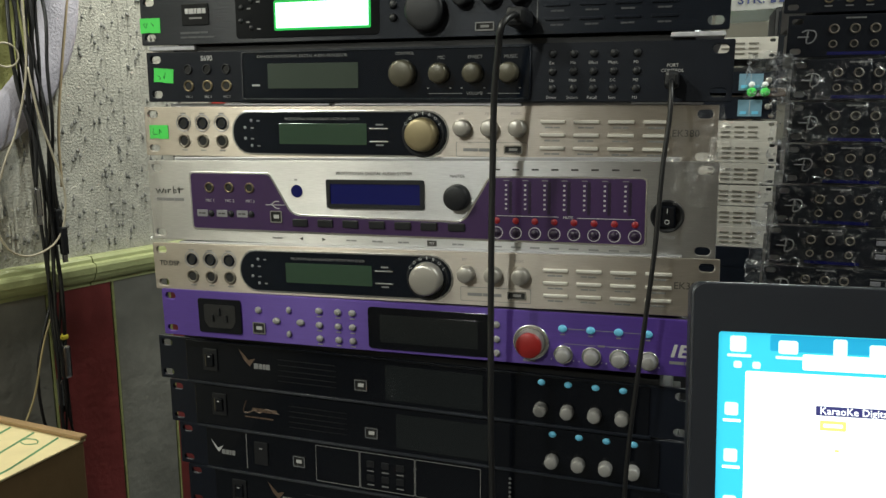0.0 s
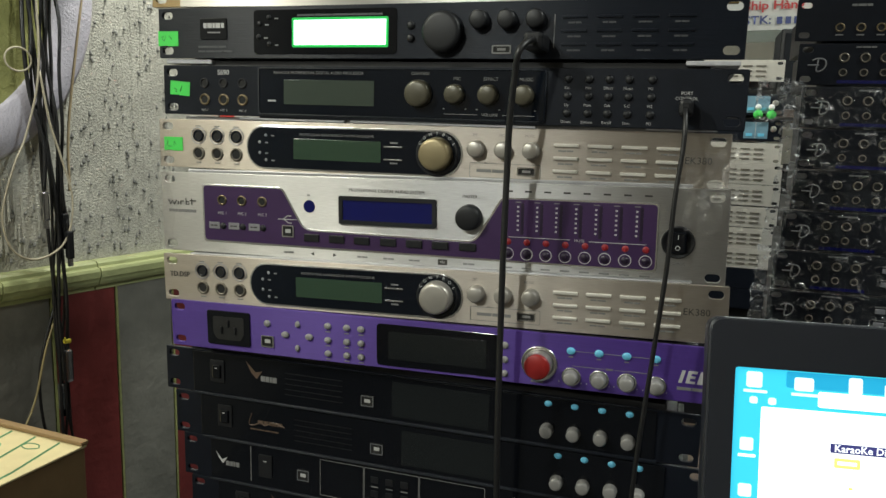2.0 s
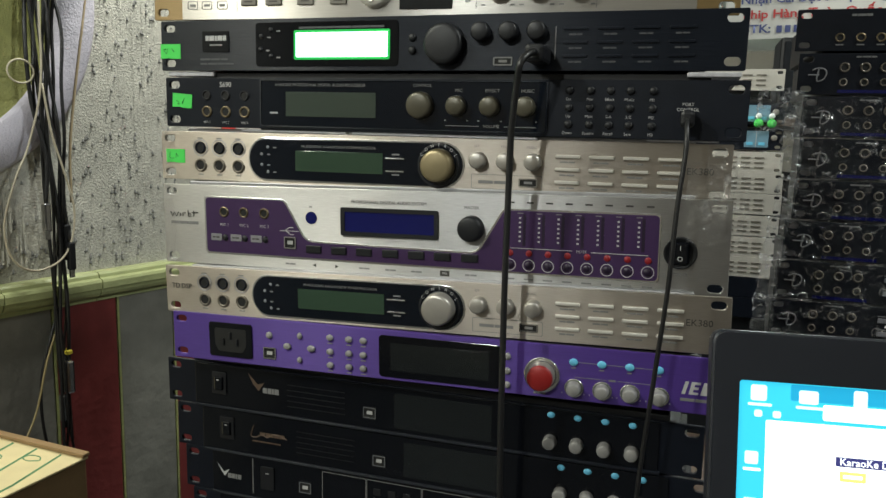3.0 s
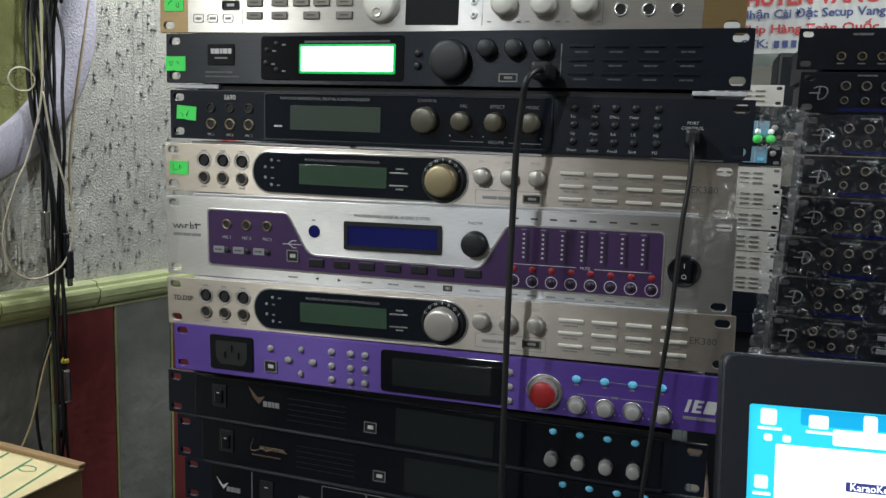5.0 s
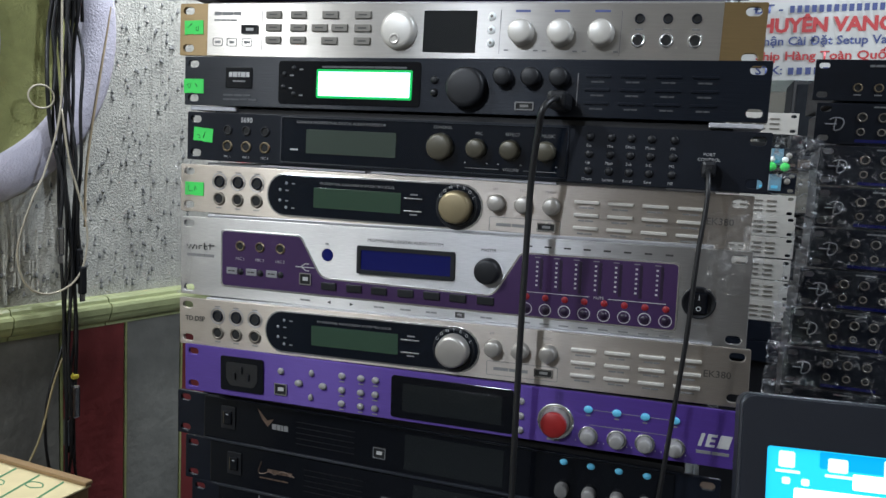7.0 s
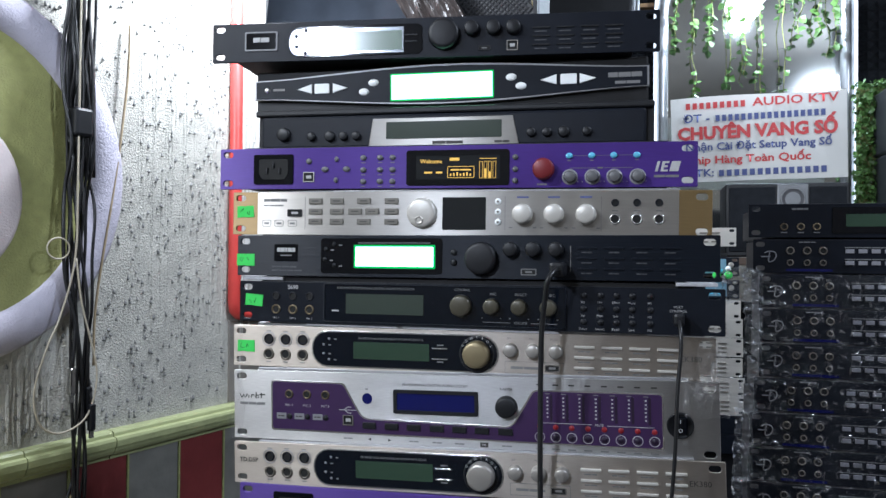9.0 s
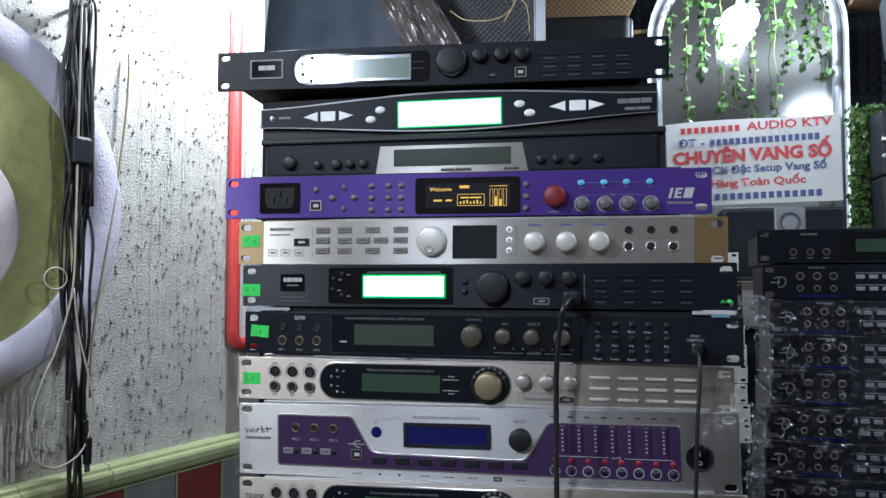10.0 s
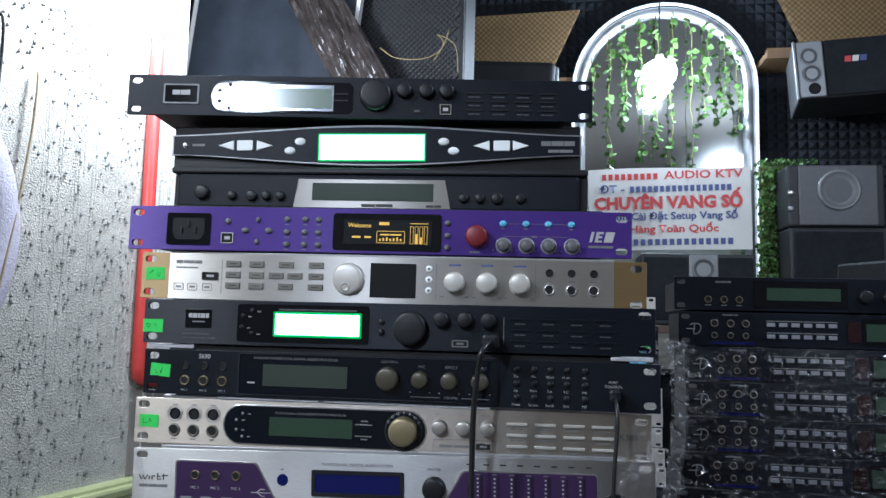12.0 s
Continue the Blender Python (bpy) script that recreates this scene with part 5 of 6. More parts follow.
first = None
for k in range(11):
    z = 1.3905 - 0.0452 * (k - 1)
    x = (.070, .0755, .083, .084, .083, .077, .072, .070, .069, .070, .071)[k]
    m = frame_of((x, .90, z if k else 1.4365), (x + .48, .905, z if k else 1.4365))
    if k == 0:
        effect_unit_black(thing("karaoke_processor", "plain black karaoke processor on top of the wrapped stack", "audio processor", m, "wrapped stack"), "top")
    elif first is None:
        first = thing("karaoke_processor", "black karaoke processor with a grey emblem and three jacks", "audio processor", m, "wrapped stack")
        effect_unit_black(first, "emblem")
    else:
        c = copy_thing(first, m)
        tagged(c, "black karaoke processor wrapped in clear stretch film")
        rnd = random.Random(40 + k)
        fm = bmesh.new()
        nx, nz = 64, 10
        grid = [[None] * (nz + 1) for _ in range(nx + 1)]
        for i in range(nx + 1):
            for j in range(nz + 1):
                px, pz = -0.004 + 0.49 * i / nx, -0.001 + 0.0455 * j / nz
                d = noise.noise(Vector((px * 28, pz * 90, k * 3.1))) * 0.006 + noise.noise(Vector((px * 110, pz * 140, k))) * 0.004
                grid[i][j] = fm.verts.new((px, -0.0095 + d, pz))
        for i in range(nx):
            for j in range(nz):
                fm.faces.new((grid[i][j], grid[i + 1][j], grid[i + 1][j + 1], grid[i][j + 1]))
        film_ob = part("film_wrap", fm, FILM, c, "clear crinkled stretch film", True)
        ruffle(c, "film_edge", -.019, .003, -.003, .048, .012, 60 + k, FILMEDGE, "bunched glinting edge of the film", -.004, 10, 18)
        if k == 2:
            ruffle(c, "film_edge", -.046, .002, .004, .052, .022, 77, FILMEDGE, "loose hanging clump of the film", .004, 18, 18)
        # Pale sheets added behind both ears so that their slots look bright.
        for x0 in (.002, .4626):
            part("slot_backing", box(x0, x0 + .018, .006, .0075, .002, .042, .0004), FOAMW, c, "pale sheet added behind the ear to brighten its slots")
stand2 = thing("cabinet", "black cabinet under the wrapped stack", "cabinet")
part("body", box(.06, .56, .91, 1.30, 0.06, .936, .004), PLASTIC, stand2)
part("plinth", box(.08, .54, .93, 1.28, 0, .06), BODY, stand2)


# ---- silver stack further back ----
def far_unit(p, panel, style):
    case(p, 24, 458, 0.4, 41, 240, STEEL if style == "silver" else BODY)
    plate(p, 482.6, 41, panel)
    if style == "silver":
        for r in range(3):
            for c in range(4):
                slab(p, "key", 356 + c * 25, 374 + c * 25, 28 - r * 9.6, 31 - r * 9.6, 1.6, TAUPE, 0.4, 0.3)
        knob(p, 260, 20, 14, 14, KNOBSILVER, PLASTIC)
    else:
        slab(p, "blue_panel", 412, 456, 5, 37, 1.0, mat_blue, 1)
        for x in (416, 438):
            slab(p, "blue_key", x, x + 12, 9, 15, 2.0, BLUELED)
        slab(p, "divider", 433, 434, 5, 37, 1.4, PRINTW, 0.2, 0)
        knob(p, 466, 24, 6, 8, KNOBSILVER)


mat_blue = mat("grey_blue_panel", (0.13, 0.24, 0.32), 0.45, 0.0, 0.10, 60)
seed_unit = None
for k, (x, z, style) in enumerate(((.133, 1.437, "silver"), (.139, 1.372, "blue"), (.140, 1.322, "blue"), (.143, 1.277, "silver"), (.147, 1.236, "silver"), (.148, 1.194, "silver"), (.147, 1.150, "silver"), (.152, 1.107, "silver"), (.154, 1.066, "silver"), (.15, 1.024, "black"), (.15, .982, "black"))):
    m = frame_of((x - .4826, 1.60, z), (x, 1.60, z))
    if style == "silver":
        if seed_unit is None:
            seed_unit = thing("karaoke_processor", "pale silver karaoke processor with rows of flat keys", "audio processor", m, "silver stack")
            far_unit(seed_unit, KNOBWHITE, "silver")
        else:
            copy_thing(seed_unit, m)
    else:
        p = thing("mixer_amplifier", "black amplifier with a grey-blue key panel" if style == "blue" else "plain black amplifier under the silver stack", "amplifier", m, "silver stack")
        if style == "blue":
            far_unit(p, BLACK, "blue")
            case(p, 24, 458, 41, 49 if k == 1 else 44, 240)
        else:
            case(p, 24, 458, 0.4, 41, 240)
            plate(p, 482.6, 41, BLACK)
        if k == 1:
            for x2 in (436, 460):
                c = part("green_cap", lathe([(0, -.016), (.006, -.016), (.0085, -.012), (.0085, 0)], x2 * MM, .0015, 18), STICKER, p, "bright green knob cap", True)
                part("white_cap", lathe([(0, -.012), (.005, -.012), (.006, 0)], x2 * MM, .016, 16), WHITEBTN, p, smooth=True)
stand3 = thing("cabinet", "black cabinet under the silver stack", "cabinet")
part("body", box(-.34, .16, 1.61, 1.95, 0.06, .980, .004), PLASTIC, stand3)
part("plinth", box(-.32, .14, 1.63, 1.93, 0, .06), BODY, stand3)


# ---- laptop ----
LAP = frame_of((-.0145, .302, 1.264), (.95, .302 + .965 * math.tan(radians(9)), 1.264)) @ Matrix.Rotation(radians(-13), 4, "X")
lap = thing("laptop", "open dark laptop showing a bright white and cyan screen", "laptop", LAP)
part("lid", prism(rounded(0, .345, -.232, 0, .005, 6), -.0005, .007, .0012), LIDM, lap)
part("bezel", pierced(rounded(.001, .344, -.231, -.001, .0045, 6), [rounded(.0105, .3345, -.2145, -.0195, .001, 2)], -.0022, -.0005), LIDM, lap)
scr = part("screen", box(.0105, .3345, -.0012, -.0006, -.2145, -.0195), SCRCYAN, lap, "bright cyan and white desktop screen")


def on_screen(x0, x1, z0, z1, m, lift, r=0.0008):
    return part("screen_area", prism(rounded(x0, x1, z0, z1, r, 3), -.0012 - lift, -.0010), m, scr)


on_screen(.0210, .3340, -.2140, -.0345, SCRWHITE, .0002)
on_screen(.0420, .3340, -.0330, -.0270, SCRWHITE, .0002)
on_screen(.0300, .3340, -.0262, -.0200, SCRDEEP, .00015)
for x, w, h in ((.0150, .0060, .0062), (.0330, .0072, .0052), (.0530, .0050, .0066), (.0660, .0060, .0050), (.0800, .0055, .0060)):
    on_screen(x, x + w, -.0272, -.0272 + h, SCRPALE, .0003, .0009)
    on_screen(x + w * .25, x + w * .85, -.0262, -.0262 + h * .55, SCRWHITE, .0005, .0005)
    on_screen(x - .001, x + w + .002, -.0292, -.0281, SCRPALE, .0003, .0004)
for x in (.0165, .0235):
    on_screen(x, x + .0030, -.0335, -.0308, SCRPALE, .0003, .0008)
for k in range(4):
    on_screen(.0135, .0185, -.052 - .018 * k, -.047 - .018 * k, SCRPALE, .0003, .0008)
    on_screen(.0130, .0195, -.0545 - .018 * k, -.0535 - .018 * k, SCRWHITE, .0003, .0003)
on_screen(.0470, .2300, -.0500, -.0464, SCRNAVY, .0004, .0003)
letters("KaraoKe Digital System", .0039, .0483, -.0482, SCRWHITE, scr, -.0019, False, 0.00003)
part("screen_box", pierced(rounded(.0485, .0580, -.0556, -.0518, .0004, 2), [rounded(.0497, .0568, -.0544, -.0530, .0003, 2)], -.0017, -.0012), SCRYEL, scr)
on_screen(.0540, .0556, -.0636, -.0626, SCRYEL, .0004, .0003)
base = part("base", box(0, .345, -.237, .002, -.254, -.236, .003), LIDM, lap)
base.matrix_basis = Matrix.Rotation(radians(13), 4, "X") @ Matrix.Translation((0, -.052, 0.004))
keys = bmesh.new()
for r in range(5):
    for c in range(14):
        box(.018 + c * .0222, .038 + c * .0222, -.115 + r * .019, -.098 + r * .019, -.2365, -.2345, bm=keys)
kb = part("keyboard", keys, PLASTIC, lap)
kb.matrix_basis = base.matrix_basis
counter = thing("counter", "dark counter that carries the laptop", "counter")
part("top", box(.02, .90, -.12, .43, .985, 1.012, .003), TABLEM, counter)
part("front", box(.05, .87, -.08, .40, 0, .985, .003), TABLEM, counter)


# ---- carton ----
CB = frame_of((-1.20, .775, .56), (-.772, .747, .56))
carton = thing("carton", "brown cardboard carton with green print on its top", "carton", CB)
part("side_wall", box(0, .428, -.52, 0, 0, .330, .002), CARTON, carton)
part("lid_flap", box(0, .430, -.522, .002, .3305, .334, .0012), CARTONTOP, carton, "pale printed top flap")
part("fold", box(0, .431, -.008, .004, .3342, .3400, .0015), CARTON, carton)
bm = bmesh.new()
rnd = random.Random(12)
for i in range(9):
    x = .395 - i * .045
    tube([Vector((x, -.012, .3342)), Vector((x + .02, -.10, .3342)), Vector((x + .03, -.22, .3342))], .0016, 4, bm)
for i in range(6):
    cx, cy = .37 - i * .05, -.035 - .018 * (i % 3)
    tube(spline([Vector((cx + .014 * math.cos(t), cy + .008 * math.sin(t), .3342)) for t in [0, 1.2, 2.4, 3.6, 4.8, 6.1]], 4), .0009, 4, bm)
part("print", bm, GREENINK, carton, "green print lines")
table = thing("side_table", "low dark table under the carton", "table")
part("top", box(-1.22, -.70, .20, .80, .53, .559, .003), TABLEM, table)
for x in (-1.20, -.75):
    for y in (.22, .75):
        part("leg", box(x, x + .035, y, y + .035, 0, .53, .003), TABLEM, table)
bag = bmesh.new()
rnd = random.Random(3)
bmesh.ops.create_icosphere(bag, subdivisions=3, radius=.035)
for v in bag.verts:
    v.co *= 1 + 0.35 * noise.noise(v.co * 60)
    v.co.z *= 0.7
b = part("crumpled_film", bag, FILMEDGE, None)
b.matrix_basis = Matrix.Translation((-.745, .70, .583))
tagged(b, "small crumpled ball of clear film beside the carton", "plastic film")


# ---- back of the room ----
bm = bmesh.new()
for i in range(66):
    for j in range(36):
        x, z, s = -1.5 + .05 * i, 1.6 + .05 * j, .05
        c = [bm.verts.new((x + a, 3.949, z + b)) for a, b in ((0, 0), (s, 0), (s, s), (0, s))]
        t = bm.verts.new((x + s / 2, 3.928, z + s / 2))
        for q in range(4):
            bm.faces.new((c[q], c[(q + 1) % 4], t))
bmesh.ops.recalc_face_normals(bm, faces=bm.faces)
tagged(part("acoustic_foam", bm, FOAMK), "black pyramid acoustic foam on the back wall", "acoustic foam", "", "stuff")


def arch_way(half, spring, low, y, n=20, cx=.455):
    pts = [Vector((cx - half, y, low)), Vector((cx - half, y, (low + spring) / 2))]
    pts += [Vector((cx + half * math.cos(t), y, spring + half * 0.98 * math.sin(t))) for t in [math.pi - math.pi * k / n for k in range(n + 1)]]
    return pts + [Vector((cx + half, y, (low + spring) / 2)), Vector((cx + half, y, low))]


arch = thing("arched_mirror", "arched wall mirror with a white frame and glowing strip", "mirror")
outline = [(v.x, v.z) for v in arch_way(.405, 2.66, 1.2, 0)]
part("glass", prism(outline, 3.86, 3.875), MIRROR, arch, "dark mirror glass")
part("frame", tube(arch_way(.432, 2.66, 1.2, 3.855), .030, 10), ARCHMETAL, arch, "silver metal frame", True)
part("light_strip", tube(arch_way(.466, 2.665, 1.2, 3.835), .0085, 8), LEDTUBE, arch, "glowing white light strip", True)
part("backing", prism([(v.x, v.z) for v in arch_way(.47, 2.66, 1.2, 0)], 3.876, 3.90), ARCHMETAL, arch)

bulb = thing("bulb_lamp", "bare white bulb glowing in front of the mirror, oversize for its glare", "lamp")
# Glass larger than a real bulb: its glare is built into the shape.
part("glass", lathe([(0, -.085), (.05, -.072), (.078, -.04), (.088, .0), (.078, .035), (.04, .06), (0, .066)], 0, 0, 24), BULB, bulb, "glowing white bulb glass, enlarged to cover its glare", True)
part("socket", lathe([(.02, .04), (.022, .09), (0, .09)], 0, 0, 16), FRAMEW, bulb, smooth=True)
part("cord", tube([Vector((0, .09, 0)), Vector((0, .45, 0)), Vector((0, .79, 0))], .004, 6), RUBBER, bulb)
bulb.matrix_basis = Matrix.Translation((.425, 3.755, 2.72)) @ Matrix.Rotation(radians(90), 4, "X")


def leaf(bm, p, size, rnd):
    d = Vector((rnd.uniform(-1, 1), rnd.uniform(-1, 0.2), rnd.uniform(-1.2, 0.1))).normalized()
    s = d.cross(Vector((rnd.uniform(-1, 1), rnd.uniform(-1, 1), rnd.uniform(-1, 1)))).normalized() * size * 0.45
    n = d.cross(s).normalized() * size * 0.12
    v = [bm.verts.new(q) for q in (p, p + d * size * 0.35 + s + n, p + d * size * 0.8 + s * 0.55, p + d * size, p + d * size * 0.8 - s * 0.55, p + d * size * 0.35 - s + n)]
    bm.faces.new((v[0], v[1], v[2], v[3]))
    bm.faces.new((v[0], v[3], v[4], v[5]))


rnd = random.Random(21)
for i in range(10):
    x = .095 + .080 * i + rnd.uniform(-.015, .015)
    top = 2.66 + .41 * math.sqrt(max(0.02, 1 - ((x - .455) / .42) ** 2))
    low = rnd.choice((2.18, 2.25, 2.32, 2.42, 2.22, 2.5))
    g = thing("ivy_strand", "hanging artificial ivy strand with small green leaves", "plant", None, "ivy over the mirror")
    n = 7
    pts = spline([Vector((x + rnd.uniform(-.012, .012), (3.78 + rnd.uniform(-.02, .02)) if k else 3.845, top + (low - top) * k / n)) for k in range(n + 1)], 4)
    part("stem", tube(pts, .0025, 4), STEM, g)
    lv = bmesh.new()
    for q in pts:
        for _ in range(rnd.randint(0, 2)):
            leaf(lv, q, rnd.uniform(.024, .048), rnd)
    part("leaves", lv, LEAF, g, "glossy green ivy leaves")

hedge = thing("leaf_panel", "upright panel of dense artificial green leaves", "plant")
part("backing", box(.90, 1.08, 3.72, 3.75, 1.2, 2.22), STEM, hedge)
lv = bmesh.new()
for i in range(2600):
    x, z = rnd.uniform(.885, 1.10), rnd.uniform(1.3, 2.25)
    if z > 2.2 and rnd.random() < .4:
        x += .06
    leaf(lv, Vector((x, 3.70 + rnd.uniform(-.03, .03), z)), rnd.uniform(.014, .030), rnd)
part("leaves", lv, LEAF, hedge)

# banner
sign = thing("banner", "white vinyl banner with red and blue lettering", "sign", frame_of((.085, 3.62, 1.776), (.875, 3.62, 1.796)) @ Matrix.Diagonal((0.955, 1, 0.985, 1)))
ban = bmesh.new()
nx = 16
cols = []
for i in range(nx + 1):
    t = i / nx
    wv = .006 * math.sin(t * 7)
    cols.append([ban.verts.new((-.012 + .800 * t, wv, .002 * math.sin(t * 5))), ban.verts.new((-.018 + .812 * t, wv + .004, .412 + .006 * math.sin(t * 6)))])
for a, b in zip(cols, cols[1:]):
    ban.faces.new((a[0], b[0], b[1], a[1]))
made = bmesh.ops.extrude_face_region(ban, geom=list(ban.faces))
bmesh.ops.translate(ban, vec=(0, .002, 0), verts=[g for g in made["geom"] if isinstance(g, bmesh.types.BMVert)])
bmesh.ops.recalc_face_normals(ban, faces=ban.faces)
part("sheet", ban, BANNER, sign)
for x in (.02, .780):
    part("string", tube([Vector((x, .003, .405)), Vector((x, .12, .412)), Vector((x, .326, .420))], .0015, 5), STEM, sign, "thin hanging string")
Y = -.010


def sign_text(body, size, x, z, m, bold, wide=1.0):
    letters(body, size, x, z, m, sign, Y, True, bold, "lettering", wide)


def sign_bars(x0, x1, z, h, m, n):
    bm = bmesh.new()
    w = (x1 - x0) / n
    for i in range(n):
        box(x0 + w * (i + .16), x0 + w * (i + .80), Y, Y + .002, z - h / 2, z + h / 2, bm=bm)
    part("print", bm, m, sign)


sign_bars(.05, .34, .370, .030, REDINK, 9)
sign_text("AUDIO KTV", .056, .560, .372, REDINK, .0011, 1.28)
sign_text("ĐT -", .054, .105, .308, BLUEINK, .0011, 1.2)
sign_bars(.19, .70, .306, .030, BLUEINK, 17)
sign_text("CHUYÊN VANG SỐ", .083, .380, .234, REDINK, .0036, 1.03)
sign_text("Nhận Cài Đặt Setup Vang Số", .051, .385, .168, BLUEINK, .0011, 1.10)
sign_text("Ship Hàng Toàn Quốc", .051, .345, .104, REDINK, .0011, 1.22)
sign_text("STK:", .050, .125, .042, BLUEINK, .0011, 1.2)
sign_bars(.20, .70, .040, .030, BLUEINK, 14)


# ---- loudspeakers and panels at the back ----
def driver(p, x, z, r, y, cone, ring, name="woofer"):
    d = part(name, lathe([(r * a, y + b * r) for a, b in ((1.0, 0.0), (1.0, -0.10), (0.90, -0.12), (0.84, -0.02), (0.72, -0.06), (0.35, 0.22), (0.30, 0.20), (0.18, 0.10), (0, 0.06))], x, z, 32), cone, p, smooth=True)
    part("surround", lathe([(r * 0.86, y - 0.02 * r), (r * 0.93, y - 0.15 * r), (r * 1.04, y - 0.10 * r), (r * 1.06, y)], x, z, 32), ring, d, smooth=True)
    return d


sp = thing("loudspeaker", "dark wall loudspeaker with a silver tweeter baffle", "loudspeaker", Matrix.Translation((.960, 3.30, 2.425)) @ Matrix.Rotation(radians(-4), 4, "Y"))
cab = box(0, .66, 0, .36, 0, .262, .008)
for v in cab.verts:
    if v.co.x < .33:
        v.co.x += .20 * v.co.y
part("cabinet", cab, SPKGREY, sp)
# Pale strip: the light on the left side face, put into colour.
part("lit_side_strip", box(-.006, .004, -.012, .004, -.002, .264, .003), SPKSILVER, sp, "silver strip standing in for the brightly lit side face")
part("baffle", box(.006, .116, -.014, .002, .004, .258, .005), SPKSILVER, sp, "silver tweeter baffle")
driver(sp, .056, .190, .036, -.014, CONE, SPKSILVER, "tweeter")
driver(sp, .062, .110, .038, -.014, CONE, SPKSILVER, "tweeter")
part("bass_port", lathe([(0, -.0145), (.020, -.0145), (.024, -.018), (.027, -.012)], .068, .042, 24), HOLE, sp)
part("grille", box(.122, .652, -.012, .002, .006, .256, .006), FOAMK, sp)
for i, (c, x) in enumerate(((REDINK, .200), (BANNER, .232), (BLUEINK, .264))):
    part("logo", prism([(x, .150), (x + .026, .150), (x + .030, .176), (x + .004, .176)], -.015, -.011), c, sp)
part("bracket", box(.28, .34, .35, .64, .08, .20), BODY, sp)

sp = thing("loudspeaker", "large grey loudspeaker with a round pale cone", "loudspeaker", Matrix.Translation((.965, 3.50, 1.887)))
part("cabinet", box(0, .42, 0, .32, 0, .290, .010), SPKGREY, sp)
part("baffle", box(.045, .385, -.012, .002, .006, .284, .006), mat("grey_speaker_baffle", (0.10, 0.10, 0.105), 0.5, 0.1, 0.15, 40, 0.1, 200), sp, "grey front baffle")
driver(sp, .218, .168, .090, -.012, CONEPALE, SPKSILVER)
button(sp, 14, 158, 16, 12, CHROME, "corner_clip")
button(sp, 12, 82, 14, 14, STEEL, "corner_clip")
sp2 = thing("loudspeaker", "black loudspeaker cabinet under the grey one", "loudspeaker", Matrix.Translation((.968, 3.50, 1.30)))
part("cabinet", box(0, .66, 0, .34, 0, .585, .012), SPKGREY, sp2)
part("grille", box(.02, .40, -.012, .002, .02, .565, .006), FOAMK, sp2)
sp3 = thing("loudspeaker", "small dark cube loudspeaker with a pale edge", "loudspeaker", Matrix.Translation((1.12, 2.85, 1.42)) @ Matrix.Rotation(radians(25), 4, "Z"))
part("cabinet", box(0, .26, 0, .24, 0, .26, .010), SPKGREY, sp3)
part("baffle", box(.008, .252, -.010, .002, .008, .252, .005), SPKSILVER, sp3)
stool = thing("shelf_unit", "dark shelf unit carrying loudspeakers", "shelf")
part("upper_board", box(.94, 2.3, 3.40, 3.92, 1.26, 1.298, .002), TABLEM, stool)
part("side_board", box(.94, .97, 3.40, 3.92, 0, 1.26, .002), TABLEM, stool)
part("side_board", box(2.27, 2.30, 3.40, 3.92, 0, 1.26, .002), TABLEM, stool)
pl = thing("plinth_table", "dark table under the small loudspeakers", "table")
part("top", box(.10, 1.65, 2.70, 3.25, 1.39, 1.418, .003), TABLEM, pl)
for x in (.14, 1.58):
    for y in (2.74, 3.18):
        part("leg", box(x, x + .04, y, y + .04, 0, 1.39, .002), TABLEM, pl)
sm = thing("loudspeaker", "black centre loudspeaker with a small silver driver panel", "loudspeaker", Matrix.Translation((.245, 2.95, 1.42)))
part("cabinet", box(0, .44, 0, .24, 0, .285, .008), SPKGREY, sm)
part("driver_panel", box(.185, .295, -.008, .002, .165, .280, .004), SPKSILVER, sm, "silver driver panel")
driver(sm, .240, .222, .043, -.008, CONE, SPKSILVER, "tweeter")
part("grille", box(.012, .180, -.006, .002, .02, .27, .004), FOAMK, sm)
part("grille", box(.300, .428, -.006, .002, .02, .27, .004), FOAMK, sm)


def cloth_panel(label, corners, y, m=None):
    p = thing("acoustic_panel", label, "acoustic panel", m)
    part("board", prism(corners, y, y + .04, .004), BROWNCLOTH, p)
    x0, x1 = min(c[0] for c in corners), max(c[0] for c in corners)
    z0, z1 = min(c[1] for c in corners), max(c[1] for c in corners)
    part("edging", prism([(x0, z0 - .02), (x1, z0 - .02), (x1, z0), (x0, z0)], y - .004, y + .045), WOODM, p)
    return p


cloth_panel("brown woven cloth panel high on the wall", [(-.66, 2.74), (-.15, 2.74), (.02, 3.12), (-.66, 3.10)], 3.86)
cloth_panel("brown woven cloth panel hung high beside the arch", [(1.17, 2.87), (2.3, 2.93), (2.3, 3.3), (.98, 3.3)], 3.86)
shelf = thing("wall_shelf", "short brown wooden shelf beside the arch", "shelf")
part("board", box(.935, 2.2, 3.70, 3.945, 2.765, 2.795, .002), WOODM, shelf)
part("front_edge", box(.935, 2.2, 3.685, 3.70, 2.755, 2.80, .002), WOODM, shelf)
for x in (1.2, 1.9):
    part("bracket", box(x, x + .02, 3.74, 3.945, 2.64, 2.765, .002), BODY, shelf)
sp4 = thing("loudspeaker", "low dark loudspeaker lying on a high bracket", "loudspeaker", Matrix.Translation((-.61, 3.45, 2.50)) @ Matrix.Rotation(radians(3), 4, "Y"))
part("cabinet", box(0, .50, 0, .30, 0, .215, .030, 4), SPKGREY, sp4)
part("end_cap", box(.485, .512, .02, .28, .02, .195, .008), SPKSILVER, sp4, "pale end cap")
part("bracket", box(.22, .28, .29, .50, .05, .12), BODY, sp4)

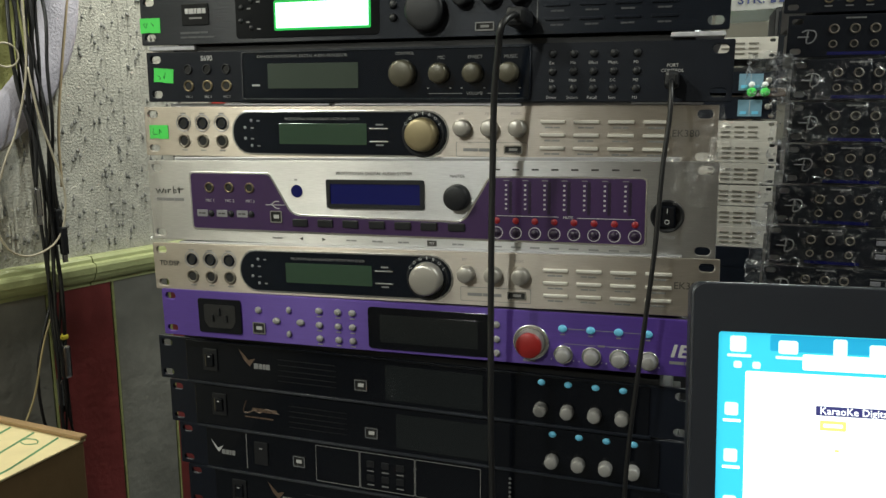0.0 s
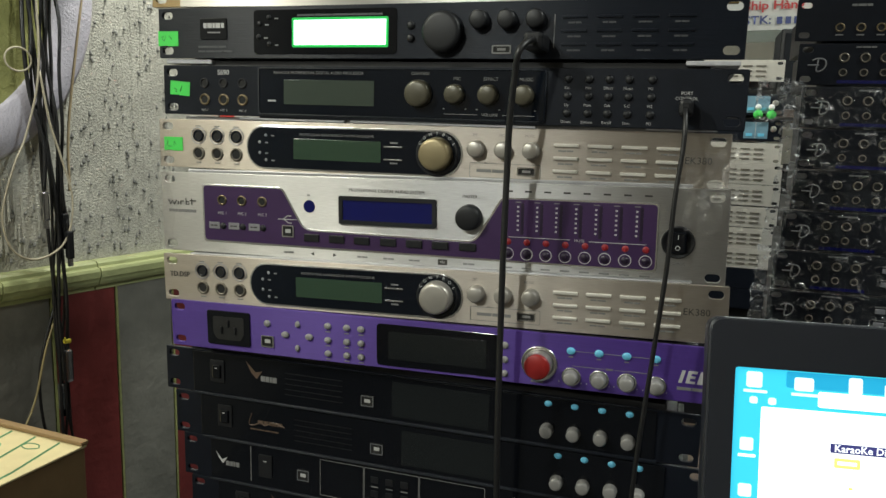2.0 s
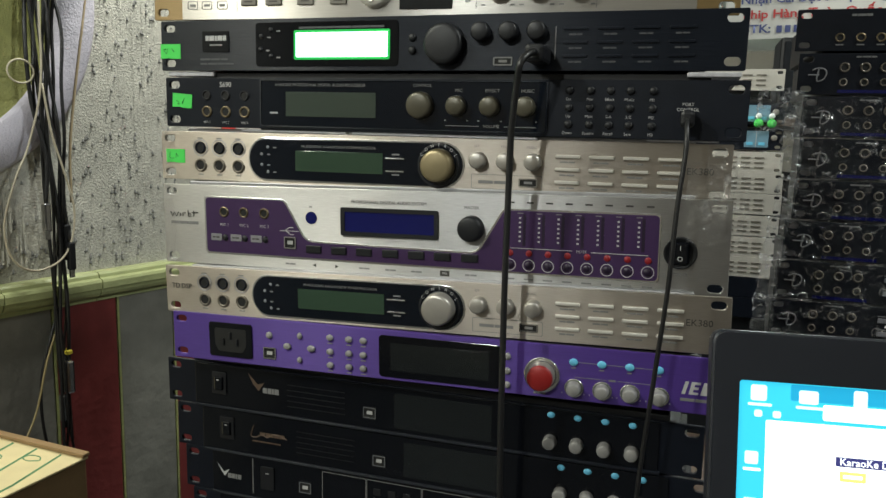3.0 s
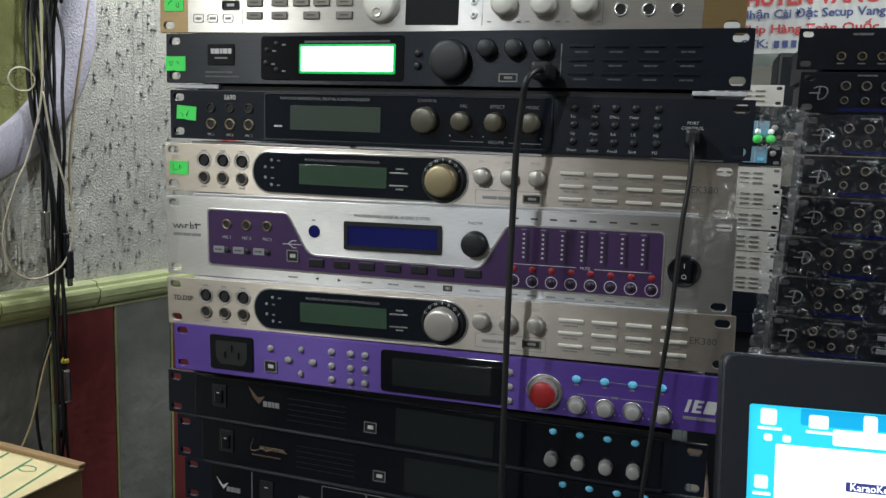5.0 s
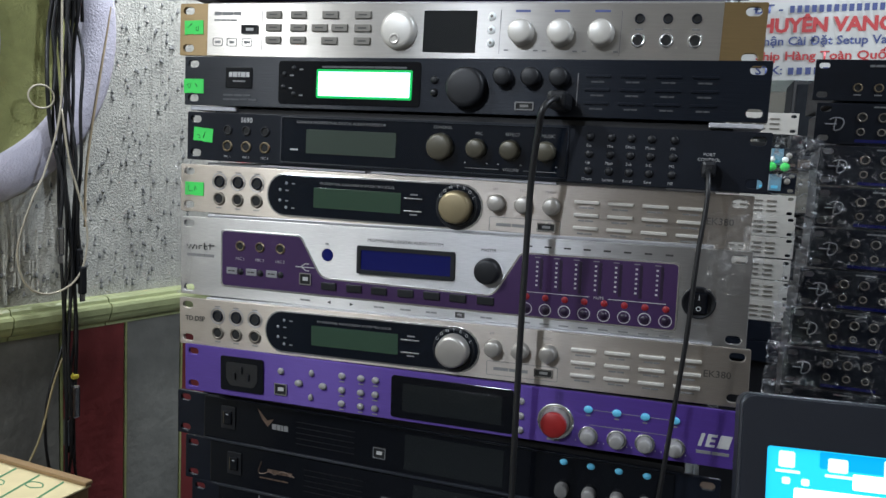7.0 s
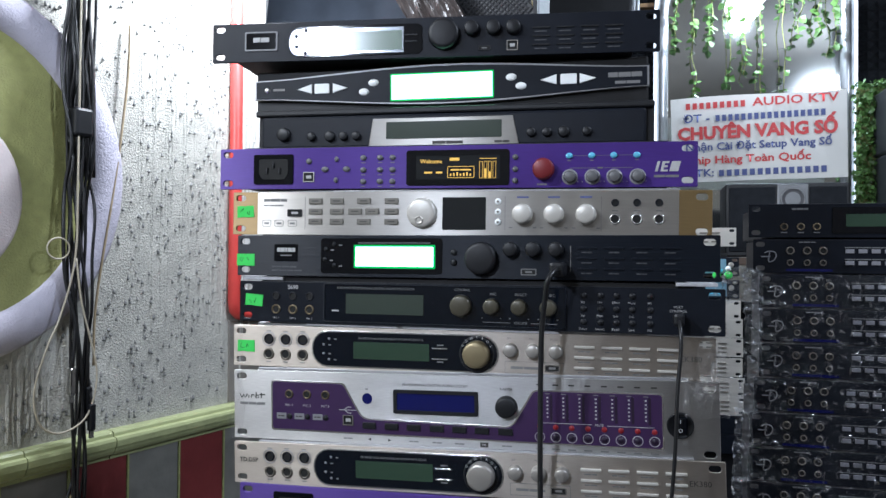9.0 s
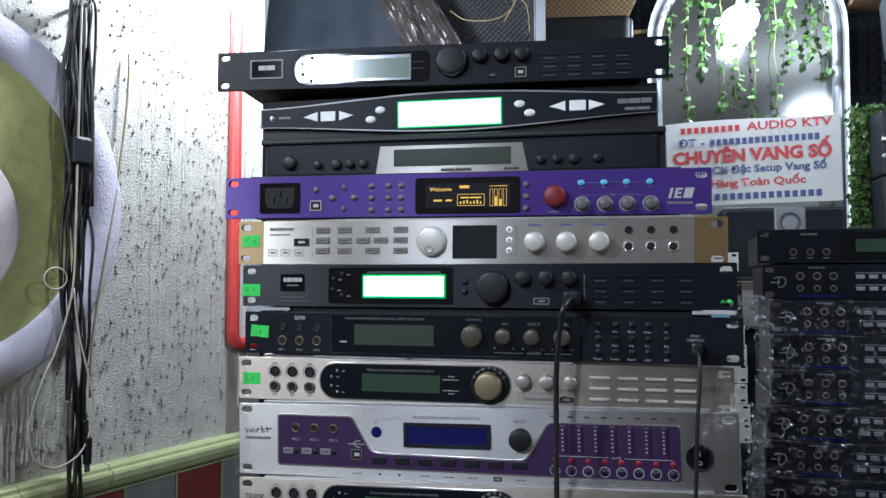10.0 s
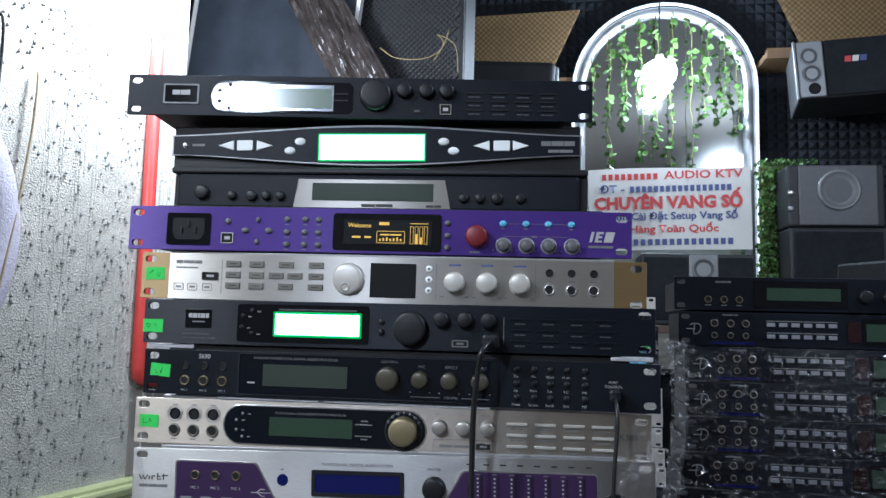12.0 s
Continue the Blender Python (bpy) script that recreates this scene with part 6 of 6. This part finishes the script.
# large glossy panel and wrapped loudspeakers near the corner
tv = thing("flat_screen", "large switched-off glossy screen leaning by the wall", "television", Matrix.Translation((-1.285, 2.02, 1.88)) @ Matrix.Rotation(radians(6), 4, "Y") @ Matrix.Rotation(radians(4), 4, "Z"))
part("glass", box(0.012, .520, -.004, .004, .012, .80, .001), TVGLASS, tv, "glossy dark glass")
part("frame", pierced(rounded(0, .532, 0, .812, .006), [rounded(.012, .520, .012, .80, .002)], -.008, .03), FRAMEW, tv, "pale thin frame")
part("back", box(.01, .522, .006, .04, .01, .80, .004), PLASTIC, tv)
stand4 = thing("cabinet", "dark cabinet under the leaning screen", "cabinet")
part("body", box(-1.30, -.30, 1.98, 2.60, 0, 1.84, .006), PLASTIC, stand4)
wr = bmesh.new()
bmesh.ops.create_grid(wr, x_segments=22, y_segments=40, size=0.5)
for v in wr.verts:
    v.co = Vector((v.co.x * .15, noise.noise(v.co * 16) * .018 + noise.noise(v.co * 50) * .006, v.co.y * 1.1))
made = bmesh.ops.extrude_face_region(wr, geom=list(wr.faces))
bmesh.ops.translate(wr, vec=(0, .16, 0), verts=[g for g in made["geom"] if isinstance(g, bmesh.types.BMVert)])
bmesh.ops.recalc_face_normals(wr, faces=wr.faces)
w1 = part("wrapped_loudspeaker", wr, WRAPK)
w1.matrix_basis = Matrix.Translation((-.775, 1.97, 2.304)) @ Matrix.Rotation(radians(-31), 4, "Y")
tagged(w1, "loudspeaker wrapped in dark crumpled plastic, leaning", "loudspeaker")
gr = thing("loudspeaker", "dark loudspeaker with a diamond mesh grille", "loudspeaker", Matrix.Translation((-.80, 2.14, 1.84)))
part("cabinet", box(0, .42, 0, .28, 0, .92, .012), SPKGREY, gr)
bm = bmesh.new()
for k in range(-48, 24):
    for sgn in (1, -1):
        x0 = k * .0185
        pts = [(x0 + t * .9 if sgn > 0 else .40 - x0 - t * .9, .02 + t * .88) for t in [i / 22 for i in range(23)]]
        pts = [Vector((x, -.006, z)) for x, z in pts if .01 < x < .41]
        if len(pts) > 1:
            tube([pts[0], (pts[0] + pts[-1]) / 2, pts[-1]], .0020, 4, bm)
part("grille", bm, MESHM, gr, "diamond pattern metal grille")
part("grille_frame", pierced(rounded(.002, .418, .004, .916, .01), [rounded(.014, .406, .016, .904, .006)], -.014, .002), PLASTIC, gr)
yw = thing("loose_wire", "thin yellow wires hanging from the wrapped loudspeakers", "wire")
part("strand", tube(spline([Vector(q) for q in ((-.60, 1.93, 2.20), (-.55, 1.92, 2.165), (-.47, 1.92, 2.16), (-.42, 1.93, 2.19), (-.40, 1.94, 2.25))], 6), .0016, 5), YELLOWWIRE, yw, smooth=True)
part("strand", tube(spline([Vector(q) for q in ((-.44, 1.92, 2.15), (-.41, 1.91, 2.20), (-.43, 1.92, 2.23), (-.38, 1.93, 2.20), (-.37, 1.94, 2.12))], 6), .0014, 5), YELLOWWIRE, yw, smooth=True)

# lamps out of the way above
for nm, pl_, lab in (("ceiling_lamp", (-1.16, -.50, 2.42), "white bulb lamp hanging from the ceiling"), ("ceiling_lamp", (-.71, -1.30, 2.31), "white bulb lamp hanging further back in the room"), ("wall_lamp", (-.837, 1.245, 2.24), "white bulb lamp high on the stucco wall")):
    l = thing(nm, lab, "lamp", Matrix.Translation(pl_))
    part("shade", lathe([(.02, .0), (.05, .01), (.055, .05), (.02, .07), (0, .07)], 0, 0, 20), FRAMEW, l, smooth=True).matrix_basis = Matrix.Rotation(radians(90), 4, "X")
    part("cord", tube([Vector((0, 0, .06)), Vector((0, 0, .5)), Vector((0, 0, 3.5 - pl_[2]))], .004, 6), RUBBER, l)
